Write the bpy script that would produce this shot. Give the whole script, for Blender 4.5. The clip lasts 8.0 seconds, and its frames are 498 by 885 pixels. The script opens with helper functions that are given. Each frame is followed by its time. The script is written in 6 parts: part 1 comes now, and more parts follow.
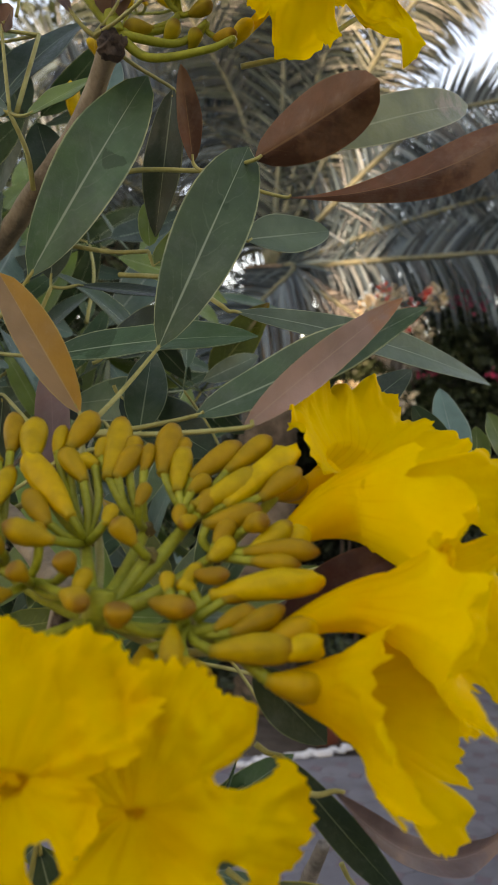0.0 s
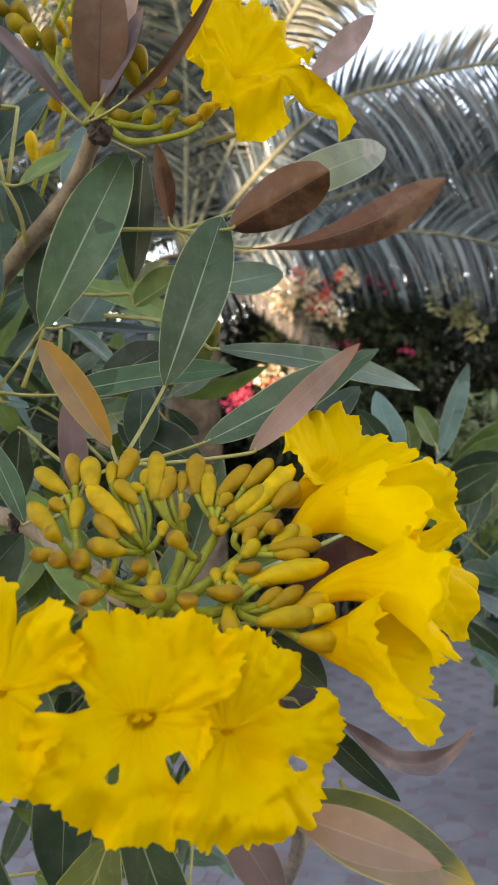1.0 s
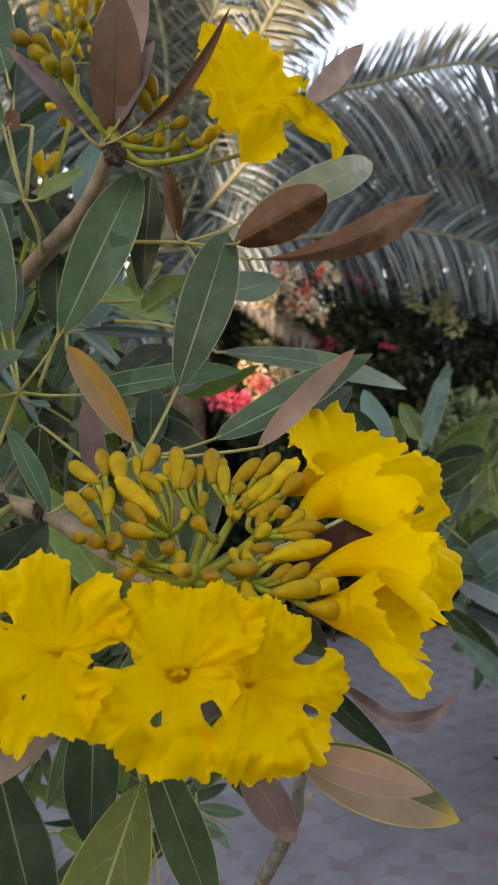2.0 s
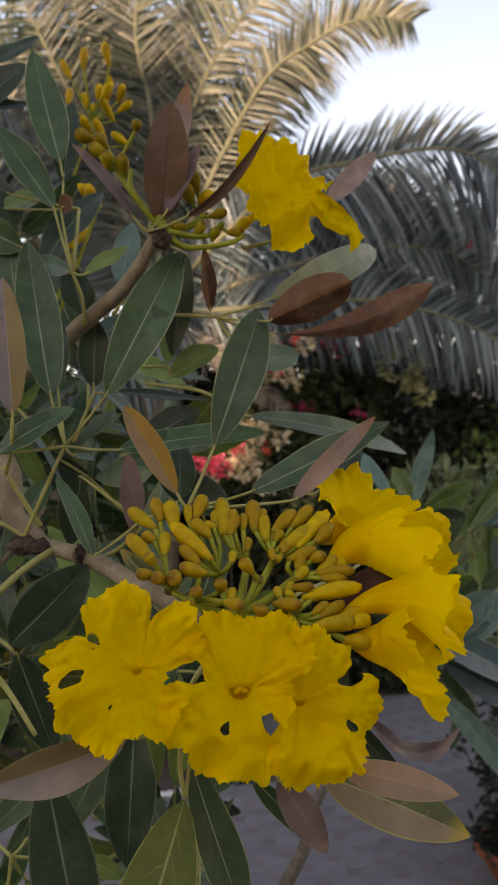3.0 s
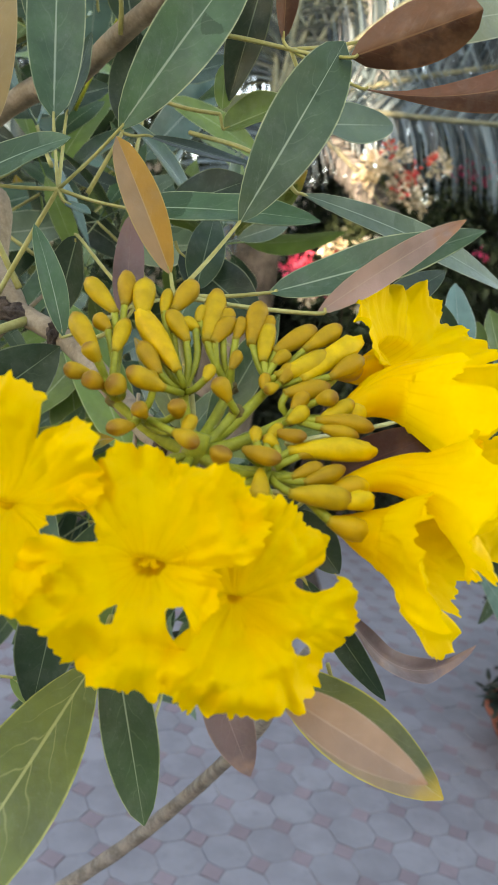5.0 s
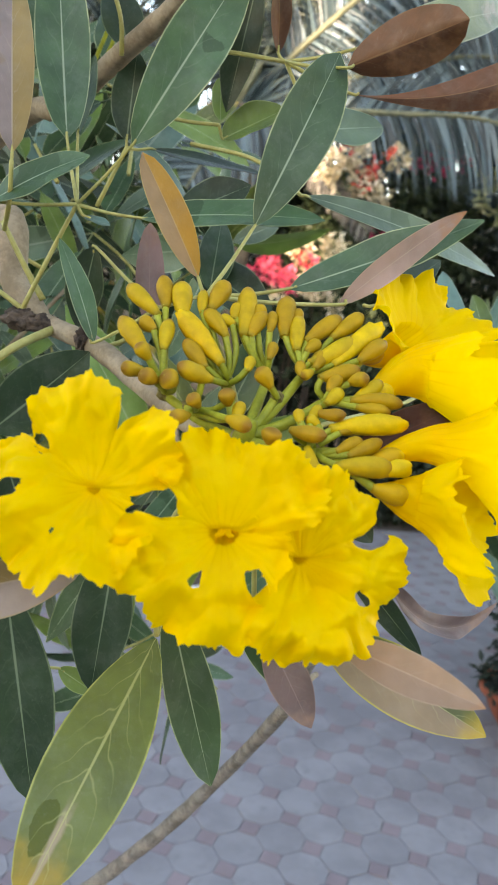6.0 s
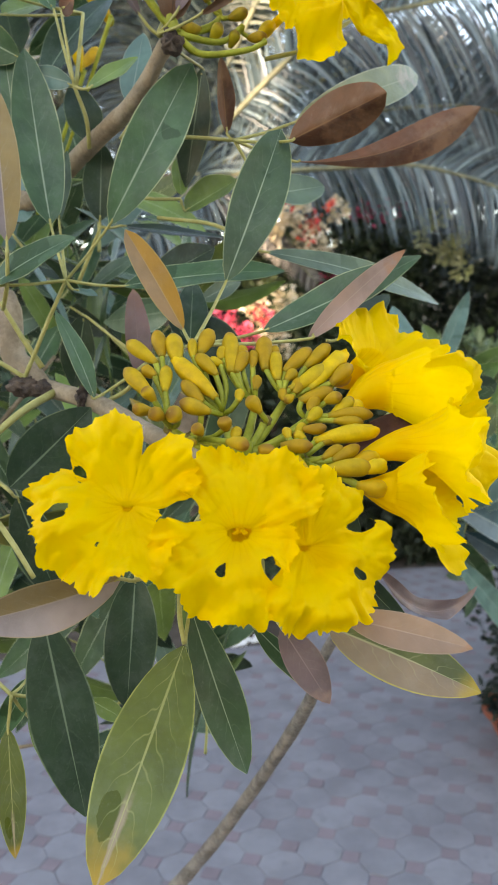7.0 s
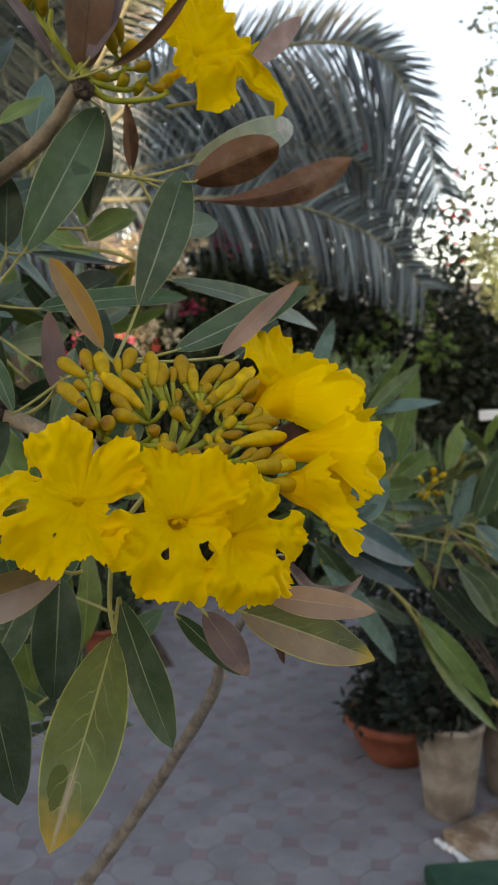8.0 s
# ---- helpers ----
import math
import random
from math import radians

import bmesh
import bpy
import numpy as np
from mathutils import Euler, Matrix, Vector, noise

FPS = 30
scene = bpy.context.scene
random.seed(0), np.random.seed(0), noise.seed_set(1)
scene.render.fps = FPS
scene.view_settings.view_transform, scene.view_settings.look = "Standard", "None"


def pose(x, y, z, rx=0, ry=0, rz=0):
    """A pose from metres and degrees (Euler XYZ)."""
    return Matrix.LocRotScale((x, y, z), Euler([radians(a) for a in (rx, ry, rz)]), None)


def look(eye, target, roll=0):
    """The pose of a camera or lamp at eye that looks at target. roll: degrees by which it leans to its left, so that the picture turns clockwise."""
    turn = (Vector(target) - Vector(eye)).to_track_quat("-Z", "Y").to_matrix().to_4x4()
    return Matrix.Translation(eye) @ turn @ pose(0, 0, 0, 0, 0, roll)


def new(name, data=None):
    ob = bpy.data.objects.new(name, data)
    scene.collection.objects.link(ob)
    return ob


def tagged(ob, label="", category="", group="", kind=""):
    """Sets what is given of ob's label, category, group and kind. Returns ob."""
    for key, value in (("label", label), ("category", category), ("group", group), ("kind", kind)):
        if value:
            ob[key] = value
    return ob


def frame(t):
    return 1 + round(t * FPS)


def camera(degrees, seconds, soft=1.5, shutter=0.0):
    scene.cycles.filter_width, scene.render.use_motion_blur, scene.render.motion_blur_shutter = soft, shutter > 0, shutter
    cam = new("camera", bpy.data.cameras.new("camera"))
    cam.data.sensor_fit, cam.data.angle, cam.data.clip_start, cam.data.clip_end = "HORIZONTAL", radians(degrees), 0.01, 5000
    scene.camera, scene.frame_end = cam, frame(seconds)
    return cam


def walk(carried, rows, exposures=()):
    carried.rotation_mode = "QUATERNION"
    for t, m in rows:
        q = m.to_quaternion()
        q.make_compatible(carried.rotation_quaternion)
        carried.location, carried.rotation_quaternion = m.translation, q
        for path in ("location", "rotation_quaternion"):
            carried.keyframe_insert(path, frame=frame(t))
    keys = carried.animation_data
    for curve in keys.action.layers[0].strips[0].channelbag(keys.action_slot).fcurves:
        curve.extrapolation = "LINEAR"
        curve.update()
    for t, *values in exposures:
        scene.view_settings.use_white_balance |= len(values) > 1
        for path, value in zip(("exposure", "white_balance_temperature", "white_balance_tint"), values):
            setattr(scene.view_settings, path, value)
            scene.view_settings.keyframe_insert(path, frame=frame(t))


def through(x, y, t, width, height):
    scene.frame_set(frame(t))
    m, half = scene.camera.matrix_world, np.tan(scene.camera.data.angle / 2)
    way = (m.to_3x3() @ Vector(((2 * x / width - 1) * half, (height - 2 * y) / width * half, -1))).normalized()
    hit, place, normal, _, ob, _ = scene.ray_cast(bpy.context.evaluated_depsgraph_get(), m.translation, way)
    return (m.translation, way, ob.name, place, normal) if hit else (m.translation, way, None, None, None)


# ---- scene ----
cam = camera(34.36, 8.0)
cam.data.dof.use_dof, cam.data.dof.focus_distance, cam.data.dof.aperture_fstop = True, 0.38, 28.0
EYE = 1.6
ROWS = [
    (0, 0.0003, 0.0002, -0, 0.04, 0.02, 0.05),
    (0.5, -0.0205, -0.0482, 0.0028, -1.32, 1.31, 1.01),
    (0.7, -0.0241, -0.0553, 0.0106, -2.35, -1.12, 2.6),
    (1, -0.0355, -0.0806, 0.0182, -5.63, -1.38, 3.75),
    (1.2, -0.0365, -0.082, 0.0186, -5.5, -1.3, 3.75),
    (2.3, -0.0579, -0.1304, 0.0234, -8.0, -2.43, 3.95),
    (2.5, -0.0586, -0.1302, 0.0254, -8.59, -2.78, 3.72),
    (3, -0.0986, -0.1706, 0.019, -9.4, 2.47, 2.31),
    (3.5, -0.0806, -0.132, 0.0108, -9.69, -0.77, 1.91),
    (3.7, -0.0385, -0.0787, 0.023, -8.3, -5.46, 0.21),
    (4, -0.0014, -0.0269, 0.0283, -7.43, -12.11, -2.7),
    (4.2, -0.0099, -0.007, 0.0133, -7.28, -11.51, -5.43),
    (4.5, -0.0263, -0.025, 0.0164, -5.05, -11.29, -7.73),
    (5, -0.0412, -0.0527, 0.0115, -1.94, -10.99, -8.82),
    (5.2, -0.0409, -0.0532, 0.0145, -1.47, -11.32, -9.01),
    (6.3, -0.0744, -0.1055, 0.0047, -5.65, -9.52, -2.81),
    (6.5, -0.0736, -0.1237, 0.0087, -6.2, -7.54, -0.98),
    (7, -0.0841, -0.1346, -0.0017, -7.32, -6.33, 0.85),
    (7.3, -0.0861, -0.1415, 0.0001, -8.73, -6.48, 0.36),
    (7.5, -0.0926, -0.1468, -0.01, -11.48, -6.06, 0.67),
    (8, -0.1252, -0.1785, -0.0068, -17.51, -4.6, 0.84),
]
# seconds, stops, kelvin, tint: the clip's own automatic exposure and white balance
EXPOSURES = [
    (0.0, 1.32, 9400, 31), (0.5, 1.72, 8950, 30), (1.0, 1.93, 8650, 29), (2.5, 1.23, 9300, 31), (3.0, 0.95, 9500, 33), (3.5, 1.14, 9500, 33), (4.0, 1.75, 9700, 31),
    (4.5, 2.18, 8850, 26), (5.0, 2.28, 8500, 23), (6.5, 2.41, 8100, 21), (7.0, 2.24, 8150, 23), (7.5, 2.18, 8200, 24), (8.0, 1.33, 9000, 27)]
walk(cam, [(t, pose(x, y, EYE + z, 90 + pitch, roll, yaw)) for t, x, y, z, yaw, pitch, roll in ROWS], EXPOSURES)

# ---- world and sun: a clear, low evening sun behind the viewer ----
SUN_UP, SUN_TURN = 10.0, 200.0
world = bpy.data.worlds.new("evening_sky")
scene.world = world
world.use_nodes = True
sky = world.node_tree.nodes.new("ShaderNodeTexSky")
sky.sky_type, sky.sun_disc = "NISHITA", False
sky.dust_density, sky.ozone_density = 0.42, 1.2
sky.sun_elevation, sky.sun_rotation = radians(SUN_UP), radians(SUN_TURN)
world.node_tree.links.new(sky.outputs[0], world.node_tree.nodes["Background"].inputs[0])
world.node_tree.nodes["Background"].inputs[1].default_value = 0.25
sun = new("sun", bpy.data.lights.new("sun", "SUN"))
sun.data.energy, sun.data.angle, sun.data.color = 3.8, radians(0.6), (1.0, 0.88, 0.7)
az = radians(SUN_TURN)
sun_way = Vector((math.sin(az) * math.cos(radians(SUN_UP)), math.cos(az) * math.cos(radians(SUN_UP)), math.sin(radians(SUN_UP))))
sun.matrix_world = look(sun_way * 30, (0, 0, 0))


# ---- materials ----
class Nodes:
    """Short hand for building a node material."""

    def __init__(self, name):
        self.mat = bpy.data.materials.new(name)
        self.mat.use_nodes = True
        self.tree = self.mat.node_tree
        self.bsdf = self.tree.nodes["Principled BSDF"]
        self.out = self.tree.nodes["Material Output"]

    def put(self, socket, value):
        if isinstance(value, bpy.types.NodeSocket):
            self.tree.links.new(value, socket)
        elif isinstance(value, tuple) and len(value) == 3 and socket.type == "RGBA":
            socket.default_value = (*value, 1)
        else:
            socket.default_value = value

    def math(self, op, a, b=0.0, c=0.0):
        n = self.tree.nodes.new("ShaderNodeMath")
        n.operation = op
        for s, v in zip(n.inputs, (a, b, c)):
            self.put(s, v)
        return n.outputs[0]

    def band(self, v, lo, hi, a=0.0, b=1.0):
        n = self.tree.nodes.new("ShaderNodeMapRange")
        n.interpolation_type = "SMOOTHSTEP"
        for s, x in zip(n.inputs, (v, lo, hi, a, b)):
            self.put(s, x)
        return n.outputs[0]

    def mix(self, f, a, b, blend="MIX"):
        n = self.tree.nodes.new("ShaderNodeMix")
        n.data_type, n.blend_type = "RGBA", blend
        self.put(n.inputs[0], f), self.put(n.inputs[6], a), self.put(n.inputs[7], b)
        return n.outputs[2]

    def uv(self):
        n = self.tree.nodes.new("ShaderNodeUVMap")
        s = self.tree.nodes.new("ShaderNodeSeparateXYZ")
        self.tree.links.new(n.outputs[0], s.inputs[0])
        return n.outputs[0], s.outputs[0], s.outputs[1]

    def place(self):
        return self.tree.nodes.new("ShaderNodeNewGeometry").outputs["Position"]

    def noise(self, where, scale, detail=3.0, rough=0.55):
        n = self.tree.nodes.new("ShaderNodeTexNoise")
        self.put(n.inputs["Vector"], where)
        n.inputs["Scale"].default_value, n.inputs["Detail"].default_value, n.inputs["Roughness"].default_value = scale, detail, rough
        return n.outputs[0]


    def chance(self):
        return self.tree.nodes.new("ShaderNodeObjectInfo").outputs["Random"]

    def island(self):
        return self.tree.nodes.new("ShaderNodeNewGeometry").outputs["Random Per Island"]

    def tone(self, colour, value=1.0, hue=0.5, sat=1.0):
        n = self.tree.nodes.new("ShaderNodeHueSaturation")
        self.put(n.inputs["Hue"], hue), self.put(n.inputs["Saturation"], sat), self.put(n.inputs["Value"], value), self.put(n.inputs["Color"], colour)
        return n.outputs[0]

    def bump(self, height, strength, distance=0.001):
        n = self.tree.nodes.new("ShaderNodeBump")
        n.inputs["Strength"].default_value, n.inputs["Distance"].default_value = strength, distance
        self.put(n.inputs["Height"], height)
        self.put(self.bsdf.inputs["Normal"], n.outputs[0])
        return n.outputs[0]

    def done(self, colour, rough=0.5, gloss=0.4, through=0.0, glow_tint=None):
        self.put(self.bsdf.inputs["Base Color"], colour), self.put(self.bsdf.inputs["Roughness"], rough)
        self.put(self.bsdf.inputs["Specular IOR Level"], gloss)
        if through:
            t = self.tree.nodes.new("ShaderNodeBsdfTranslucent")
            self.put(t.inputs[0], glow_tint if glow_tint else colour)
            m = self.tree.nodes.new("ShaderNodeMixShader")
            m.inputs[0].default_value = through
            self.tree.links.new(self.bsdf.outputs[0], m.inputs[1])
            self.tree.links.new(t.outputs[0], m.inputs[2])
            self.tree.links.new(m.outputs[0], self.out.inputs[0])
        return self.mat


def leaf_material(name, body, rib, margin, blotch=None, blotch_at=(0.6, 0.72), veins=0.05, rough=0.34, through=0.12, end=None, half=None, wet=0.0, streak=None, spot=None):
    """A leaflet: body colour, pale midrib and side veins, thin pale margin, dust, and dried blotches."""
    n = Nodes(name)
    vec, u, v = n.uv()
    where = n.place()
    off = n.math("ABSOLUTE", n.math("SUBTRACT", u, 0.5))
    big, fine = n.noise(where, 45, 3), n.noise(where, 420, 4, 0.65)
    col = n.mix(n.band(big, 0.3, 0.7), n.tone(body, 0.82), n.tone(body, 1.18, 0.495))
    col = n.tone(col, n.band(n.chance(), 0, 1, 0.82, 1.2), n.band(n.chance(), 0, 1, 0.488, 0.508))
    # the other half's tone: dried colour, painted sheen (blue), painted fold shade (brown)
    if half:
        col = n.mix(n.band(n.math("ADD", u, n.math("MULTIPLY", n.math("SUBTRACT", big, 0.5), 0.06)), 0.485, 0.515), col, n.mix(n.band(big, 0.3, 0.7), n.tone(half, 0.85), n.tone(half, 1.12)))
    if end:
        col = n.mix(n.band(n.math("ADD", v, n.math("MULTIPLY", n.math("SUBTRACT", big, 0.5), 0.4)), 0.78, 1.0), col, end)
    if blotch:
        dry = n.math("ADD", n.noise(where, 38, 4, 0.6), n.math("MULTIPLY", n.math("SUBTRACT", v, 0.5), 0.35))
        col = n.mix(n.band(dry, *blotch_at), col, blotch)
    # pale dust, wiped off in a few sharp-edged patches
    veil = n.noise(where, 75, 5, 0.7)
    col = n.mix(n.band(veil, 0.42, 0.72, 0.0, 0.08), col, (0.32, 0.34, 0.31))
    if wet:
        patch = n.math("MULTIPLY", n.band(n.math("ADD", n.noise(where, 24, 2), n.math("MULTIPLY", fine, 0.04)), 0.655, 0.668), wet)
        col = n.mix(patch, col, n.tone(body, 0.62, 0.49, 1.25))
    ragged = n.math("MULTIPLY", n.math("SUBTRACT", n.noise(where, 130, 4, 0.6), 0.5), 0.5)
    if spot:
        su, sv, ru, rv = spot
        far = n.math("ADD", n.math("POWER", n.math("ABSOLUTE", n.math("DIVIDE", n.math("SUBTRACT", u, su), ru)), 2.0), n.math("POWER", n.math("ABSOLUTE", n.math("DIVIDE", n.math("SUBTRACT", v, sv), rv)), 2.0))
        col = n.mix(n.band(n.math("ADD", far, n.math("MULTIPLY", ragged, 3.0)), 0.85, 1.0, 0.85, 0.0), col, n.tone(body, 0.6, 0.49, 1.3))
    if streak:
        dried = n.math("MULTIPLY", n.band(n.math("ADD", n.math("MULTIPLY", off, 9.0), ragged), 0.25, 0.75, 1.0, 0.0), n.band(n.math("ADD", v, n.math("MULTIPLY", ragged, 0.3)), 0.6, 0.76))
        col = n.mix(n.math("MULTIPLY", dried, 0.8), col, streak)
    bent = n.math("ADD", n.math("MULTIPLY", off, -4.2), n.math("MULTIPLY", n.noise(vec, 5, 1), 1.1))
    side = n.math("FRACT", n.math("ADD", n.math("MULTIPLY", v, 7.5), bent))
    line = n.math("MULTIPLY", n.band(n.math("ABSOLUTE", n.math("SUBTRACT", side, 0.5)), 0.0, 0.07, 1, 0), n.band(off, 0.06, 0.4, veins * 1.4, veins * 0.1))
    col = n.mix(line, col, rib)
    col = n.mix(n.math("MULTIPLY", n.band(fine, 0.55, 0.78), 0.06), col, (0.45, 0.46, 0.42))
    ribw = n.band(v, 0.0, 0.95, 0.036, 0.009)
    col = n.mix(n.math("MULTIPLY", n.band(n.math("DIVIDE", off, ribw), 0.3, 1.0, 1, 0), 0.62), col, rib)
    col = n.mix(n.math("MULTIPLY", n.band(off, 0.468, 0.492), n.band(veil, 0.35, 0.6, 0.35, 0.82)), col, margin)
    n.bump(n.math("ADD", n.math("MULTIPLY", line, -0.8), n.math("ADD", fine, big)), 0.35, 0.0006)
    return n.done(col, n.band(fine, 0.3, 0.7, rough - 0.06, rough + 0.12), 0.32, through)


green = leaf_material("leaf_green", (0.045, 0.096, 0.038), (0.36, 0.44, 0.28), (0.42, 0.46, 0.24), wet=0.8)
dark_green = leaf_material("leaf_dark_green", (0.023, 0.049, 0.022), (0.22, 0.29, 0.18), (0.2, 0.25, 0.14))
blue_green = leaf_material("leaf_blue_green", (0.1, 0.185, 0.15), (0.3, 0.38, 0.32), (0.4, 0.46, 0.36), wet=0.6)
grey_green = leaf_material("leaf_grey_green", (0.095, 0.15, 0.085), (0.3, 0.37, 0.26), (0.38, 0.43, 0.27), wet=0.6)
fresh_green = leaf_material("leaf_fresh_green", (0.135, 0.22, 0.045), (0.34, 0.42, 0.2), (0.4, 0.46, 0.2))
rich_green = leaf_material("leaf_rich_green", (0.075, 0.14, 0.03), (0.3, 0.38, 0.17), (0.36, 0.42, 0.18))
olive = leaf_material("leaf_olive", (0.106, 0.136, 0.03), (0.42, 0.42, 0.16), (0.42, 0.42, 0.12), (0.2, 0.13, 0.06), (0.74, 0.84), 0.22, end=(0.4, 0.24, 0.02), streak=(0.36, 0.27, 0.18), spot=(0.7, 0.76, 0.15, 0.1))
# one half paler: its glossy sheen is put into the colour
blue_sheen = leaf_material("leaf_blue_and_sheen", (0.027, 0.073, 0.078), (0.3, 0.38, 0.34), (0.36, 0.42, 0.36), half=(0.1, 0.15, 0.165), rough=0.48)
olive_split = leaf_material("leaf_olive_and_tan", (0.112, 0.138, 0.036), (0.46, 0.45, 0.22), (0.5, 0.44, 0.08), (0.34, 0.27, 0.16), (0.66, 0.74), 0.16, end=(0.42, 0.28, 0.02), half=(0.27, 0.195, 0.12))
sage = leaf_material("leaf_sage", (0.18, 0.2, 0.09), (0.38, 0.4, 0.24), (0.42, 0.42, 0.26), (0.3, 0.24, 0.15))
# one half darker: the shade of the fold is put into the colour
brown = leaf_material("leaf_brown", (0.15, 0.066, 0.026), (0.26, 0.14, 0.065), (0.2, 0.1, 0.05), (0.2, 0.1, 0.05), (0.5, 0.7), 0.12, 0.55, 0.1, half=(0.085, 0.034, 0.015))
brown_deep = leaf_material("leaf_deep_brown", (0.115, 0.052, 0.024), (0.07, 0.03, 0.016), (0.15, 0.075, 0.04), (0.16, 0.08, 0.045), (0.5, 0.7), 0.12, 0.55, 0.1)
dark_brown = leaf_material("leaf_dark_brown", (0.075, 0.028, 0.016), (0.12, 0.05, 0.03), (0.14, 0.06, 0.03), (0.1, 0.045, 0.025), (0.5, 0.7), 0.1, 0.6, 0.06)
pink_brown = leaf_material("leaf_pink_brown", (0.31, 0.205, 0.165), (0.43, 0.31, 0.23), (0.46, 0.34, 0.22), (0.36, 0.17, 0.085), (0.5, 0.66), 0.12, 0.6, 0.1)
rose = leaf_material("leaf_rose", (0.34, 0.235, 0.215), (0.42, 0.3, 0.27), (0.44, 0.33, 0.28), (0.3, 0.2, 0.17), (0.5, 0.7), 0.12, 0.6, 0.1)
orange = leaf_material("leaf_orange", (0.3, 0.19, 0.085), (0.46, 0.3, 0.14), (0.5, 0.36, 0.12), (0.14, 0.08, 0.07), (0.61, 0.66), 0.08, 0.55, 0.12, half=(0.4, 0.205, 0.03))
peach = leaf_material("leaf_peach_and_mauve", (0.3, 0.185, 0.118), (0.44, 0.31, 0.23), (0.4, 0.3, 0.22), (0.34, 0.17, 0.085), (0.7, 0.85), 0.1, 0.6, 0.1, half=(0.31, 0.205, 0.145))
tan_split = leaf_material("leaf_tan_and_mauve", (0.29, 0.235, 0.215), (0.42, 0.34, 0.28), (0.4, 0.3, 0.16), (0.24, 0.17, 0.13), (0.6, 0.72), 0.12, 0.6, 0.1, half=(0.27, 0.19, 0.075))
dusky = leaf_material("leaf_dusky", (0.15, 0.092, 0.08), (0.22, 0.14, 0.12), (0.22, 0.14, 0.11), (0.2, 0.11, 0.08), (0.5, 0.7), 0.15, 0.6, 0.08)
mauve = leaf_material("leaf_mauve", (0.165, 0.115, 0.105), (0.27, 0.19, 0.18), (0.27, 0.19, 0.17), (0.26, 0.16, 0.12), (0.5, 0.7), 0.15, 0.6, 0.08)


def petal_material():
    n = Nodes("petal_yellow")
    vec, u, v = n.uv()
    where = n.place()
    soft, crepe = n.noise(where, 70, 3), n.noise(where, 520, 4, 0.6)
    col = n.mix(n.band(soft, 0.3, 0.7), (0.85, 0.515, 0.004), (0.9, 0.595, 0.005))
    throat = n.math("MULTIPLY", n.band(v, 0.26, 0.54, 1, 0), n.band(v, 0.1, 0.22))
    streak = n.band(n.math("ABSOLUTE", n.math("SUBTRACT", n.math("FRACT", n.math("MULTIPLY", u, 22.0)), 0.5)), 0.0, 0.14, 1, 0)
    col = n.mix(n.math("MULTIPLY", throat, 0.2), col, (0.86, 0.46, 0.002))
    col = n.mix(n.math("MULTIPLY", n.math("MULTIPLY", streak, throat), 0.36), col, (0.66, 0.26, 0.003))
    col = n.mix(n.band(v, 0.0, 0.12, 0.4, 0), col, (0.66, 0.36, 0.01))
    n.bump(n.math("ADD", crepe, n.math("MULTIPLY", n.noise(where, 160, 3), 1.2)), 0.26, 0.0012)
    return n.done(col, 0.65, 0.12, 0.38, (0.95, 0.68, 0.005))


def bud_material(name, skin, tip, foot):
    n = Nodes(name)
    vec, u, v = n.uv()
    where = n.place()
    mottle = n.noise(where, 160, 4)
    col = n.mix(n.band(mottle, 0.3, 0.7), n.tone(skin, 0.85), n.tone(skin, 1.12))
    col = n.tone(col, n.band(n.chance(), 0, 1, 0.85, 1.12), n.band(n.chance(), 0, 1, 0.492, 0.508))
    col = n.mix(n.band(n.math("ADD", v, n.math("MULTIPLY", mottle, 0.16)), 0.82, 1.06), col, tip)
    col = n.mix(n.band(v, 0.0, 0.14, 0.7, 0), col, foot)
    n.bump(n.noise(where, 700, 3), 0.25, 0.0005)
    return n.done(col, 0.55, 0.2, 0.05)


petal = petal_material()
bud_skin = bud_material("bud_olive_yellow", (0.425, 0.26, 0.005), (0.26, 0.125, 0.01), (0.2, 0.15, 0.008))
bud_amber = bud_material("bud_amber", (0.4, 0.232, 0.007), (0.24, 0.118, 0.012), (0.22, 0.15, 0.012))
bud_green = bud_material("bud_olive_green", (0.34, 0.24, 0.008), (0.2, 0.12, 0.012), (0.15, 0.14, 0.012))
bud_bright = bud_material("bud_bright", (0.56, 0.335, 0.005), (0.74, 0.46, 0.006), (0.36, 0.25, 0.012))


def stem_material(name, a, b, scale, rough=0.6, bumpy=0.4):
    n = Nodes(name)
    where = n.place()
    big, fine = n.noise(where, scale, 4, 0.6), n.noise(where, scale * 7, 4, 0.65)
    col = n.mix(n.band(n.math("ADD", n.math("MULTIPLY", big, 0.7), n.math("MULTIPLY", fine, 0.3)), 0.35, 0.65), a, b)
    n.bump(n.math("ADD", big, fine), bumpy, 0.001)
    return n.done(col, rough, 0.3)


stalk_green = stem_material("stalk_green", (0.2, 0.21, 0.013), (0.32, 0.33, 0.026), 90, 0.5, 0.2)
petiole_yellow = stem_material("petiole_yellow", (0.29, 0.26, 0.07), (0.4, 0.37, 0.13), 60, 0.5, 0.2)
bark = stem_material("bark_tan", (0.19, 0.142, 0.088), (0.34, 0.265, 0.175), 45, 0.85, 0.7)
bark_grey = stem_material("bark_grey", (0.14, 0.12, 0.1), (0.29, 0.252, 0.21), 80, 0.9, 1.0)
bark_dark = stem_material("bark_dark", (0.035, 0.025, 0.02), (0.12, 0.085, 0.06), 110, 0.9, 1.0)
palm_bark = stem_material("palm_bark", (0.06, 0.045, 0.03), (0.2, 0.15, 0.1), 9, 0.9, 1.0)


# ---- shaping helpers ----
def thing(name, at, label, category, group="", kind=""):
    ob = new(name)
    ob.location, ob.empty_display_size = at, 0.02
    return tagged(ob, label, category, group, kind)


